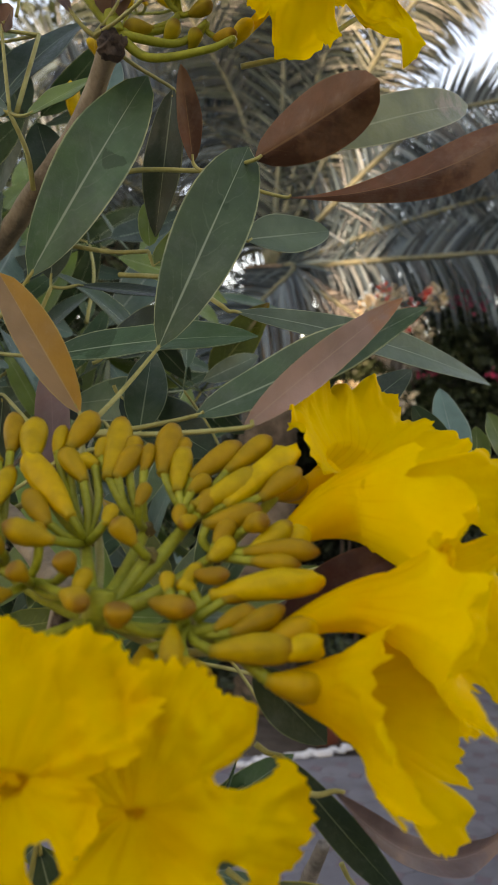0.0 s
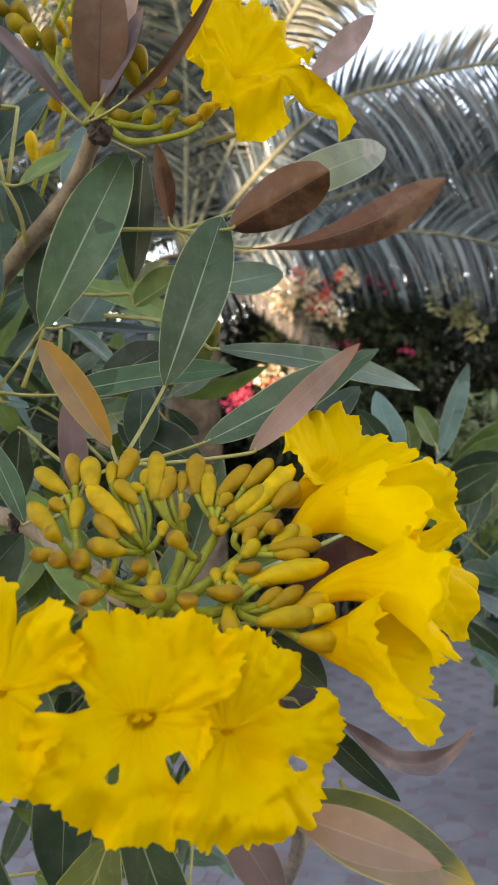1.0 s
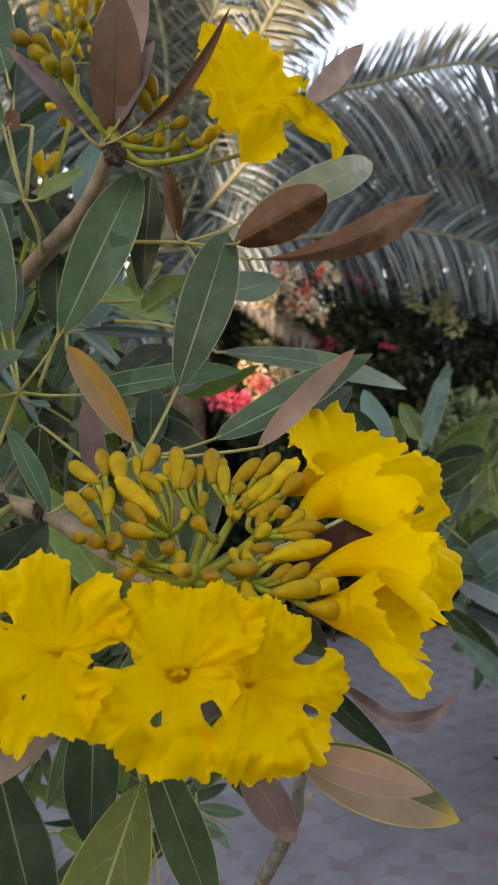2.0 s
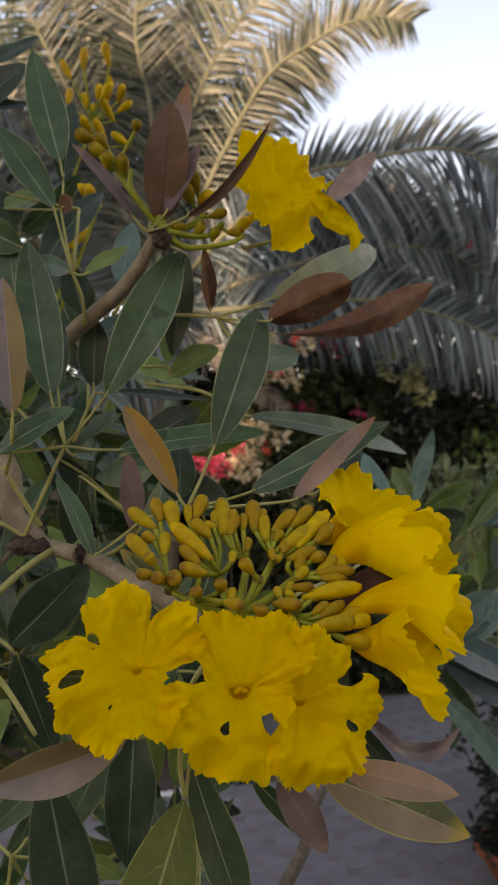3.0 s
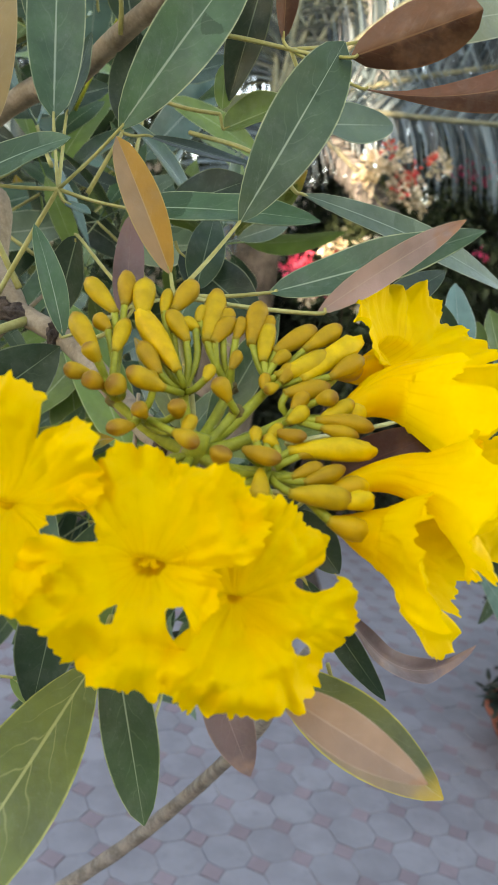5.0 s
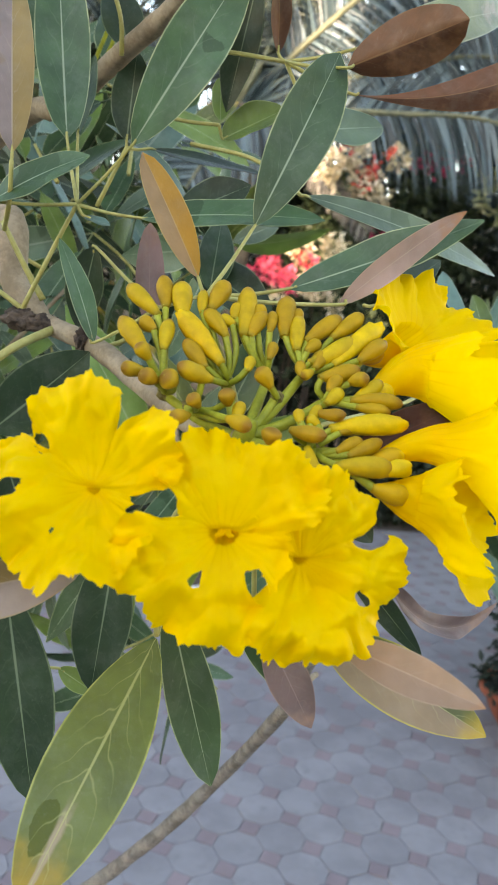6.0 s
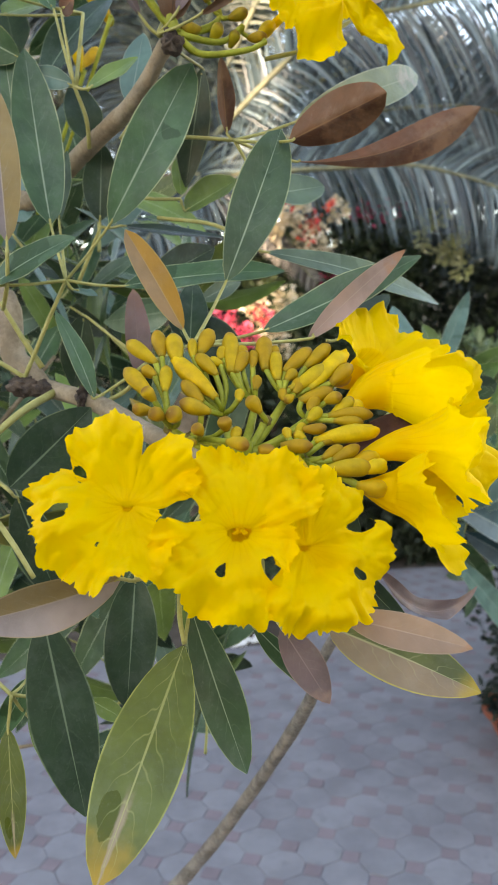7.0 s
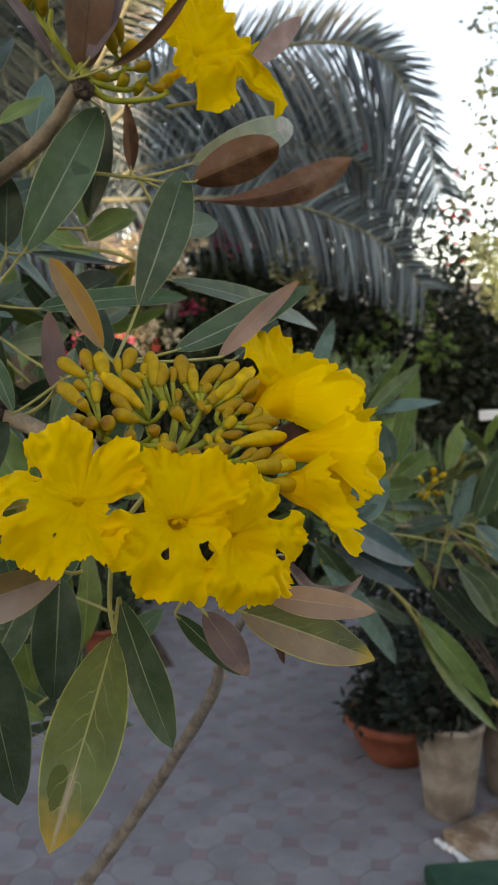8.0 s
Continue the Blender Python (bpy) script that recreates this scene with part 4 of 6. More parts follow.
flower(cluster, nodes_[5], (0.008, 0.2, 1.5405), (0.0255, 0.203, 1.537), (0.88, -0.45, 0.04), 0.037, 9, ((96, 0.5, 46), (150, 0.62, 38), (196, 0.92, 36), (238, 0.66, 36), (277, 0.98, 16), (322, 0.8, 34), (10, 0.85, 36)), mouth=0.0112, flare=1.0, lip=0.0, cup=0.62, reflex=0.2, floor=0.42, ruffle=0.4, crumple=1.5)
flower(cluster, nodes_[3], (0.0085, 0.236, 1.5695), (0.0405, 0.254, 1.5805), (0.87, -0.49, -0.02), 0.042, 5, ((96, 0.4, 40), (148, 0.6, 36), (190, 0.9, 34), (236, 0.75, 36), (284, 0.8, 36), (335, 1.12, 32), (10, 0.92, 32)), mouth=0.0145, flare=1.05, lip=0.0, cup=0.85, reflex=0.16, floor=0.36, holes=((338, 0.72, 0.1, 0.16),), ruffle=0.4, crumple=1.5)
flower(cluster, nodes_[3], (0.0105, 0.262, 1.5835), (0.0365, 0.287, 1.5935), (0.4, -0.6, 0.69), 0.04, 6, ((140, 0.74, 36), (92, 0.74, 38), (38, 0.88, 32), (352, 0.88, 30), (300, 0.75, 36), (240, 0.6, 40), (190, 0.8, 34)), mouth=0.011, flare=1.0, lip=0.4, cup=0.34, reflex=0.22, floor=0.55, ruffle=0.8, crumple=1.3)

# ---- the upper flower cluster ----
top = Vector((-0.0609, 0.37, 1.788))
crown = part("inflorescence", tube([top, (-0.0626, 0.37, 1.794), (-0.0661, 0.372, 1.8)], 0.0042, 0.0034, 10), stalk_green, tree, "small cluster of buds with one open yellow flower")
arms = [[Vector(q) for q in arm] for arm in (
    (top, (-0.0734, 0.375, 1.805), (-0.0878, 0.38, 1.828), (-0.0914, 0.38, 1.838)),
    (top, (-0.0808, 0.37, 1.815), (-0.0814, 0.37, 1.83)),
    (top, (-0.0405, 0.38, 1.795), (-0.0323, 0.38, 1.803)),
    (top, (-0.0459, 0.37, 1.777), (-0.0194, 0.365, 1.778), (-0.0075, 0.365, 1.783)),
    (top, (-0.0335, 0.375, 1.786), (-0.0193, 0.375, 1.796)),
)]
for arm in arms:
    part("stalk", tube(arm, 0.0024, 0.0015, 8, 6), stalk_green, crown)
ends = [a[-1] for a in arms] + [arms[0][2], arms[3][2]]
bud(crown, ends, (-0.117, 0.372, 1.856), (-0.1061, 0.378, 1.851), 0.0042, bud_green)
bud(crown, ends, (-0.1047, 0.372, 1.854), (-0.0968, 0.378, 1.847), 0.0042, bud_green)
bud(crown, ends, (-0.076, 0.372, 1.865), (-0.0772, 0.378, 1.86), 0.0034, bud_green)
bud(crown, ends, (-0.108, 0.372, 1.847), (-0.0969, 0.378, 1.841), 0.0042, bud_green)
bud(crown, ends, (-0.0987, 0.372, 1.843), (-0.0965, 0.378, 1.833), 0.0042, bud_green)
bud(crown, ends, (-0.0875, 0.372, 1.841), (-0.0852, 0.378, 1.829), 0.0042, bud_green)
bud(crown, ends, (-0.0399, 0.372, 1.83), (-0.0358, 0.378, 1.818), 0.0046, bud_green)
bud(crown, ends, (-0.0257, 0.372, 1.815), (-0.0354, 0.378, 1.81), 0.0047, bud_bright)
bud(crown, ends, (-0.046, 0.372, 1.822), (-0.0401, 0.378, 1.81), 0.0042, bud_green)
bud(crown, ends, (-0.0175, 0.372, 1.803), (-0.0278, 0.378, 1.801), 0.0034, bud_green)
bud(crown, ends, (-0.0062, 0.372, 1.789), (-0.0164, 0.378, 1.79), 0.0032, bud_amber)
bud(crown, ends, (-0.0334, 0.372, 1.795), (-0.039, 0.378, 1.787), 0.0034, bud_green)
bud(crown, ends, (-0.0238, 0.372, 1.791), (-0.0273, 0.378, 1.784), 0.0031, bud_green)
bud(crown, ends, (-0.0567, 0.372, 1.792), (-0.0446, 0.378, 1.794), 0.0039, bud_green)
flower(crown, ends[3], (-0.0063, 0.392, 1.796), (0.0155, 0.379, 1.816), (0.3, -0.84, 0.36), 0.044, 7, ((186, 0.76, 34), (131, 0.9, 14), (106, 0.96, 28), (66, 1.04, 32), (24, 1.0, 28), (330, 1.62, 12), (276, 1.08, 26), (224, 0.76, 38)), mouth=0.003, lip=1.0, cup=0.22, reflex=0.15, floor=0.72, holes=((306, 0.74, 0.06, 0.1),), crumple=1.6, ruffle=1.4)

# ---- more leaves of the tree, further back ----
def spare_leaf(materials, seed):
    """A five-fingered leaf built round the origin; its stem and leaflets are set aside as patterns."""
    rng = random.Random(seed)
    stem = tube([(0, 0, -0.09), (0.004, 0, -0.04), (0, 0, 0)], 0.0015, 0.0011, 6, 4)
    fingers = []
    for k in range(5):
        a = radians(-110 + 55 * k + rng.uniform(-10, 10))
        way = Vector((math.sin(a), 0.0, math.cos(a))) + Vector((0, rng.uniform(-0.5, 0.5), 0))
        long = rng.uniform(0.07, 0.12) * (1.1 - 0.12 * abs(k - 2))
        b = leaf_shape(way * 0.02, way * (0.02 + long), long * rng.uniform(0.27, 0.36), rng.uniform(-30, 30), rng.uniform(-0.05, 0.08), seed=seed * 7 + k, n=8, m=2)
        add_tube(b, [(0, 0, 0), way * 0.011, way * 0.021], 0.0009, 0.0008, 5, 2)
        fingers.append((b, materials[k % len(materials)]))
    return stem, fingers


def build_pattern(stem, fingers):
    meshes = []
    for b, mat in [(stem, petiole_yellow), *fingers]:
        me = bpy.data.meshes.new("leaflet")
        b.to_mesh(me)
        b.free()
        me.materials.append(mat)
        me.polygons.foreach_set("use_smooth", [True] * len(me.polygons))
        meshes.append(me)
    return meshes


patterns = [build_pattern(*spare_leaf(mats, 11 + k)) for k, mats in enumerate((
    (green, grey_green, green), (dark_green, fresh_green, green), (fresh_green, green, olive), (blue_green, green), (green, fresh_green, olive)))]


def hang_leaf(owner, meshes, m):
    stem = new("leaf", meshes[0])
    stem.parent, stem.matrix_basis = owner, m
    stem.matrix_parent_inverse = Matrix.Translation(owner.location).inverted()
    for me in meshes[1:]:
        new("leaflet", me).parent = stem


rng = random.Random(5)
for k in range(96):
    y = rng.uniform(0.52, 1.05)
    x = rng.uniform(-0.2 - 0.42 * y, -0.035)
    top_z = 1.74 + (0.16 if x < -0.2 else 0.0) - (0.08 if x > -0.08 else 0.0)
    z = rng.uniform(1.2, top_z + 0.12 * y)
    turn = Euler((radians(rng.uniform(-60, 60)), radians(rng.uniform(-75, 75)), radians(rng.uniform(-60, 60))))
    hang_leaf(tree, patterns[rng.choice((0, 0, 1, 1, 2, 3, 4))], Matrix.LocRotScale((x, y, z), turn, Vector((1, 1, 1)) * rng.uniform(0.8, 1.15)))
for k in range(18):
    y = rng.uniform(0.56, 0.85)
    turn = Euler((radians(rng.uniform(-60, 60)), radians(rng.uniform(-75, 75)), radians(rng.uniform(-60, 60))))
    hang_leaf(tree, patterns[rng.choice((0, 1, 1, 2))], Matrix.LocRotScale((rng.uniform(-0.3, -0.12) - 0.3 * y, y, rng.uniform(1.75, 1.98) + 0.1 * y), turn, Vector((1, 1, 1)) * rng.uniform(0.8, 1.1)))
for k in range(16):
    a = Vector((rng.uniform(-0.55, -0.12), rng.uniform(0.6, 1.0), rng.uniform(1.15, 1.7)))
    limb([Vector((-0.58, 0.57, 1.1)), Vector((-0.5, 0.6, 1.2)).lerp(a, 0.5), a], 0.006, 0.0016, name="twig", sides=7, seed=30 + k)

# small yellow clusters further back in the tree
for at, n, size in (((-0.1111, 0.8, 2.056), 16, 0.045), ((-0.1296, 0.62, 1.849), 3, 0.008), ((-0.105, 0.62, 1.895), 4, 0.01)):
    at = Vector(at)
    far_spray = part("inflorescence", tube([at + Vector((-0.05, 0.03, -0.12)), at + Vector((-0.02, 0.01, -0.05)), at], 0.0015, 0.002), stalk_green, tree, "yellow cluster behind the leaves")
    for k in range(n):
        foot = at + Vector((rng.uniform(-1, 1), rng.uniform(-1, 1), rng.uniform(-1, 1.4))) * size
        bud(far_spray, [at, at + Vector((0, 0, -0.03))], foot + Vector((rng.uniform(-1, 1), rng.uniform(-1, 1), rng.uniform(0.4, 1.4))) * 0.02, foot, 0.0046, bud_bright)

# ---- the second, lower tree beside it ----
SECOND_FOOT = (1.15, 1.35, -0.035)
tree_a, tree = tree, thing("flowering_tree", SECOND_FOOT, "young trumpet tree with blue-green leaves in the shade", "tree")
limb([SECOND_FOOT, (1.12, 1.36, 0.4), (1.0, 1.3, 0.8), (0.8563, 1.2, 1.149)], 0.022, 0.009, name="trunk", seed=41)
limb([(1.0, 1.3, 0.8), (0.6954, 1.15, 1.022), (0.5995, 1.1, 1.136), (0.5269, 1.06, 1.216), (0.3941, 1, 1.318)], 0.006, 0.002, petiole_yellow, seed=42)
for goal in ((0.719, 1.18, 1.39), (0.5791, 1.12, 1.326), (0.774, 1.15, 1.334), (0.7858, 1.12, 1.248), (0.6495, 1.14, 1.193), (0.6517, 1.2, 1.38)):
    part("leaf_stalk", tube([(0.679, 1.14, 1.305), Vector((0.679, 1.14, 1.305)).lerp(Vector(goal), 0.5) + Vector((0, 0, 0.006)), goal], 0.0026, 0.0016, 6, 6), petiole_yellow, tree)
limb([(0.8563, 1.2, 1.149), (0.6937, 1.15, 1.292), (0.548, 1.1, 1.327), (0.3945, 1, 1.378)], 0.005, 0.002, seed=43)
leaf((0.4016, 0.93, 1.529),
     ((0.2808, 0.8600, 1.5584), (0.3250, 0.8560, 1.6723), 0.027, 10, blue_green, dict(fold=0.25)),
     ((0.4111, 0.95, 1.531), (0.498, 0.96, 1.636), 0.0250, 25, rich_green),
     ((0.4063, 0.93, 1.532), (0.503, 0.93, 1.611), 0.0245, -30, rich_green),
     ((0.3177, 0.9200, 1.5438), (0.4105, 0.9300, 1.5981), 0.036, 10, rich_green, dict(blunt=0.55, late=1.15)),
     ((0.4206, 0.95, 1.534), (0.5198, 0.9, 1.552), 0.0229, -40, blue_green, dict(bend=0.05)),
     ((0.3049, 0.9000, 1.5331), (0.3764, 0.8800, 1.5538), 0.042, 0, dark_green, dict(blunt=0.55, late=1.1)),
     stalk=[(0.4789, 1.05, 1.341), (0.4445, 1, 1.444)])
leaf((0.511, 1.05, 1.426),
     ((0.5131, 1.05, 1.434), (0.5623, 1.05, 1.606), 0.0489, 15, rich_green, dict(fold=0.2)),
     ((0.4902, 1, 1.449), (0.475, 1, 1.514), 0.0278, -20, blue_green),
     ((0.4791, 1.05, 1.408), (0.4978, 1.07, 1.541), 0.0417, 20, rich_green),
     ((0.548, 1.1, 1.409), (0.6157, 1.1, 1.456), 0.0434, 0, rich_green),
     ((0.5003, 1.05, 1.397), (0.5369, 1, 1.411), 0.0453, -20, rich_green),
     stalk=[(0.548, 1.1, 1.327)])
leaf((0.3723, 0.95, 1.37),
     ((0.378, 0.95, 1.374), (0.4643, 0.96, 1.429), 0.0616, 5, blue_green),
     ((0.3147, 0.9, 1.401), (0.5218, 0.98, 1.284), 0.0511, -15, blue_sheen),
     ((0.3584, 0.94, 1.342), (0.5373, 1, 1.238), 0.0440, 20, blue_sheen),
     ((0.3229, 0.9, 1.319), (0.5491, 1.1, 1.073), 0.0382, -10, blue_green, dict(bend=0.04)),
     ((0.3143, 0.9, 1.353), (0.4337, 1, 1.231), 0.0366, 20, green),
     ((0.3148, 0.9, 1.419), (0.3963, 0.92, 1.39), 0.0366, -30, dark_green),
     stalk=[(0.4537, 1.02, 1.295)])
leaf((0.5936, 1.1, 1.163),
     ((0.596, 1.1, 1.158), (0.7185, 1.05, 0.9907), 0.043, 5, rich_green, dict(bend=0.05)),
     ((0.5984, 1.1, 1.121), (0.7495, 1.08, 0.9254), 0.031, -25, rich_green, dict(bend=-0.05)),
     ((0.4716, 1.08, 1.206), (0.5822, 1.1, 1.143), 0.0321, -30, dark_green),
     stalk=[(0.5269, 1.06, 1.216)])
leaf((0.7367, 1.15, 1.311),
     ((0.6937, 1.15, 1.298), (0.7446, 1.15, 1.405), 0.0549, 10, blue_green),
     ((0.7404, 1.15, 1.319), (0.8089, 1.13, 1.467), 0.0646, 0, green),
     ((0.7455, 1.15, 1.303), (0.8158, 1.1, 1.222), 0.0574, -10, blue_green),
     ((0.7126, 1.15, 1.231), (0.7919, 1.1, 1.137), 0.0646, 10, green),
     ((0.5471, 1.12, 1.308), (0.6721, 1.1, 1.334), 0.0321, -30, dark_green),
     ((0.6456, 1.15, 1.198), (0.7502, 1.12, 1.086), 0.0431, 15, dark_green),
     ((0.7895, 1.2, 1.202), (0.8981, 1.2, 1.062), 0.0711, -10, green),
     stalk=[(0.8021, 1.18, 1.205)])
leaf((0.2921, 0.9, 1.488),
     ((0.2901, 0.88, 1.507), (0.3525, 0.84, 1.549), 0.0422, 0, green, dict(bend=0.04)),
     ((0.313, 0.92, 1.535), (0.399, 0.92, 1.579), 0.0358, 15, rich_green),
     ((0.398, 0.95, 1.521), (0.4704, 0.95, 1.59), 0.0322, -20, rich_green, dict(fold=0.3)),
     ((0.4334, 0.97, 1.444), (0.4207, 0.97, 1.528), 0.0328, 20, rich_green),
     ((0.2872, 0.9, 1.511), (0.307, 0.9, 1.555), 0.0322, 0, blue_green),
     ((0.3587, 0.97, 1.459), (0.3955, 0.99, 1.512), 0.0315, 0, green),
     stalk=[(0.4789, 1.05, 1.341)])
leaf((0.346, 0.95, 1.372),
     ((0.3453, 0.93, 1.379), (0.4228, 0.9, 1.446), 0.0458, -15, blue_green, dict(bend=0.04)),
     ((0.3449, 0.93, 1.373), (0.4247, 0.92, 1.398), 0.0328, 30, blue_green),
     ((0.3847, 1, 1.403), (0.4945, 1, 1.461), 0.0401, 10, green),
     ((0.398, 1, 1.325), (0.4977, 1, 1.35), 0.0417, -25, green),
     stalk=[(0.548, 1.1, 1.327)])
leaf((0.649, 1.1, 1.287),
     ((0.663, 1.1, 1.309), (0.707, 1.1, 1.411), 0.03, 15, blue_green, dict(fold=0.3)),
     ((0.681, 1.1, 1.234), (0.75, 1.08, 1.126), 0.042, -10, green, dict(bend=0.04)),
     ((0.676, 1.12, 1.208), (0.775, 1.12, 1.089), 0.034, 25, dark_green),
     ((0.599, 1.1, 1.392), (0.592, 1.1, 1.41), 0.006, 0, rich_green),
     stalk=[(0.747, 1.1, 1.255), (0.7, 1.1, 1.28)])
leaf((0.721, 1.12, 1.31),
     ((0.728, 1.12, 1.322), (0.775, 1.1, 1.455), 0.055, 0, green, dict(fold=0.25)),
     stalk=[(0.768, 1.12, 1.26), (0.742, 1.12, 1.288)])
part("leaf_stalk", tube([(0.645, 1.1, 1.329), (0.68, 1.11, 1.322), (0.721, 1.12, 1.31)], 0.0018, 0.0016, 6, 6), petiole_yellow, tree)
part("leaf_stalk", tube([(0.434, 1.0, 1.343), (0.54, 1.05, 1.318), (0.649, 1.1, 1.287)], 0.0016, 0.0018, 6, 6), petiole_yellow, tree)
for k in range(58):
    y = rng.uniform(1.15, 1.8)
    u, w = rng.random(), rng.random()
    x = 0.34 * y + 0.75 * u
    z = rng.uniform(1.2, 1.5) - 0.08 * u
    turn = Euler((radians(rng.uniform(-60, 60)), radians(rng.uniform(-75, 75)), radians(rng.uniform(-60, 60))))
    hang_leaf(tree, patterns[rng.choice((0, 1, 2, 4, 3))], Matrix.LocRotScale((x, y, z), turn, Vector((1, 1, 1)) * rng.uniform(0.8, 1.1)))
spray = part("inflorescence", tube([(0.6742, 1.2, 1.301), (0.6765, 1.2, 1.346), (0.6739, 1.2, 1.379)], 0.002, 0.002), stalk_green, tree, "small faded yellow flower cluster")
spray_ends = [Vector((0.6765, 1.2, 1.346)), Vector((0.6739, 1.2, 1.377))]
for k in range(9):
    foot = spray_ends[k % 2] + Vector((rng.uniform(-0.02, 0.02), rng.uniform(-0.02, 0.02), rng.uniform(0.0, 0.02)))
    bud(spray, spray_ends, foot + Vector((rng.uniform(-0.02, 0.02), rng.uniform(-0.01, 0.01), rng.uniform(0.004, 0.02))), foot, 0.005, bud_bright)
tree_b = tree
tree = tree_a


# ---- leafy masses: hedge, creeper, far tree ----
def foliage_material(name, dark, light, through=0.15, rough=0.5):
    n = Nodes(name)
    pick = n.island()
    col = n.mix(pick, dark, light)
    col = n.tone(col, n.band(n.noise(n.place(), 2.5, 2), 0.3, 0.7, 0.75, 1.25))
    return n.done(col, rough, 0.35, through)


hedge_leaf = foliage_material("hedge_leaf", (0.02, 0.035, 0.016), (0.06, 0.085, 0.035))
# hedge leaf made darker: deep shade put into the colour
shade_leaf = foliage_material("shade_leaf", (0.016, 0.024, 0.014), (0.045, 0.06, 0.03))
# darker still for the pots, where open sky falls: shade painted into the leaves
pot_shade_leaf = foliage_material("pot_shade_leaf", (0.008, 0.015, 0.011), (0.026, 0.038, 0.024))
# hedge leaves paled in colour to stand for sun that doesn't reach them
sunlit_leaf = foliage_material("sunlit_leaf", (0.5, 0.5, 0.18), (0.8, 0.78, 0.45))
young_leaf = foliage_material("young_leaf", (0.05, 0.1, 0.02), (0.14, 0.24, 0.05))
wisp_leaf = foliage_material("wisp_leaf", (0.07, 0.11, 0.04), (0.2, 0.25, 0.12))
bract_pink = foliage_material("bract_pink", (0.52, 0.03, 0.09), (0.74, 0.16, 0.22), 0.2)
cream_leaf = foliage_material("cream_leaf", (0.34, 0.28, 0.15), (0.74, 0.64, 0.48))
bract_dark = foliage_material("bract_dark", (0.3, 0.02, 0.06), (0.5, 0.05, 0.12), 0.2)
bract_red = foliage_material("bract_red", (0.42, 0.025, 0.03), (0.68, 0.11, 0.06), 0.2)


def leaf_cloud(name, centres, count, size, material, parent, seed, label="", shell=0.55, long=1.5):
    """Many small folded leaves on and in rounded masses (x, y, z, rx, ry, rz), thinning unevenly."""
    g = np.random.default_rng(seed)
    c = np.array(centres, float)
    pick = g.choice(len(c), count, p=(w := c[:, 3] * c[:, 4] + c[:, 3] * c[:, 5]) / w.sum())
    d = g.normal(size=(count, 3))
    d /= np.linalg.norm(d, axis=1)[:, None]
    bump = 1 + 0.22 * np.sin(d[:, 0] * 5 + pick) * np.sin(d[:, 2] * 6 + pick * 2) + 0.12 * np.sin(d[:, 1] * 11 + d[:, 2] * 9)
    r = (shell + (1 - shell) * g.random(count) ** 0.6) * bump
    at = c[pick, :3] + d * c[pick, 3:] * r[:, None]
    at[:, 2] = np.maximum(at[:, 2], 0.02)
    way = d + g.normal(size=(count, 3)) * 0.8 + [0, 0, -0.25]
    way /= np.linalg.norm(way, axis=1)[:, None]
    side = np.cross(way, g.normal(size=(count, 3)))
    side /= np.linalg.norm(side, axis=1)[:, None] + 1e-9
    nrm = np.cross(side, way)
    s = (size * g.uniform(0.6, 1.3, count))[:, None]
    v = np.empty((count, 6, 3))
    v[:, 0], v[:, 3] = at, at + way * s * long
    v[:, 1] = at + way * s * 0.5 * long - side * s * 0.45 + nrm * s * 0.18
    v[:, 2] = at + way * s * 0.95 * long * 0.92 - side * s * 0.2 + nrm * s * 0.08
    v[:, 4] = at + way * s * 0.95 * long * 0.92 + side * s * 0.2 + nrm * s * 0.08
    v[:, 5] = at + way * s * 0.5 * long + side * s * 0.45 + nrm * s * 0.18
    base = np.arange(count)[:, None] * 6
    faces = np.concatenate([base + [0, 1, 2, 3], base + [0, 3, 4, 5]]).tolist()
    me = bpy.data.meshes.new(name)
    me.from_pydata(v.reshape(-1, 3).tolist(), [], faces)
    me.materials.append(material)
    ob = new(name, me)
    ob.parent = parent
    ob.matrix_parent_inverse = Matrix.Translation(parent.location).inverted()
    return tagged(ob, label, kind="stuff")


def bush(name, at, label, masses, leaves, size, material, seed, category="bush", stems=7):
    ob = thing(name, at, label, category)
    leaf_cloud("foliage", masses, leaves, size, material, ob, seed)
    r = random.Random(seed)
    for k in range(stems):
        m = r.choice(masses)
        goal = Vector((m[0] + r.uniform(-0.5, 0.5) * m[3], m[1] + r.uniform(-0.5, 0.5) * m[4], m[2] + r.uniform(0, 0.6) * m[5]))
        foot = Vector((m[0] + r.uniform(-0.3, 0.3) * m[3], at[1], 0))
        part("stem", tube([foot, foot.lerp(goal, 0.5) + Vector((r.uniform(-0.1, 0.1), 0, 0.1)), goal], 0.014, 0.005, 6, 5, 0.1, k), bark_dark, ob)
    return ob


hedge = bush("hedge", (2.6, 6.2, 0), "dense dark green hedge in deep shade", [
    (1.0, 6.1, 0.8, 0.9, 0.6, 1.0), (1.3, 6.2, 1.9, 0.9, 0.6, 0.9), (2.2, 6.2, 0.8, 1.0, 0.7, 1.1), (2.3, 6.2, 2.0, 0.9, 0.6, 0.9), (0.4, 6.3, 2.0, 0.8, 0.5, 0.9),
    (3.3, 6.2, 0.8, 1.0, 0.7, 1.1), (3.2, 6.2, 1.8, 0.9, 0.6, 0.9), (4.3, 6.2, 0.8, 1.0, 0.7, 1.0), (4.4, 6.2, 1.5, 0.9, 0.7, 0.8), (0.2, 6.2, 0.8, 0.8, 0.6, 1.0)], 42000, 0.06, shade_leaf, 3)
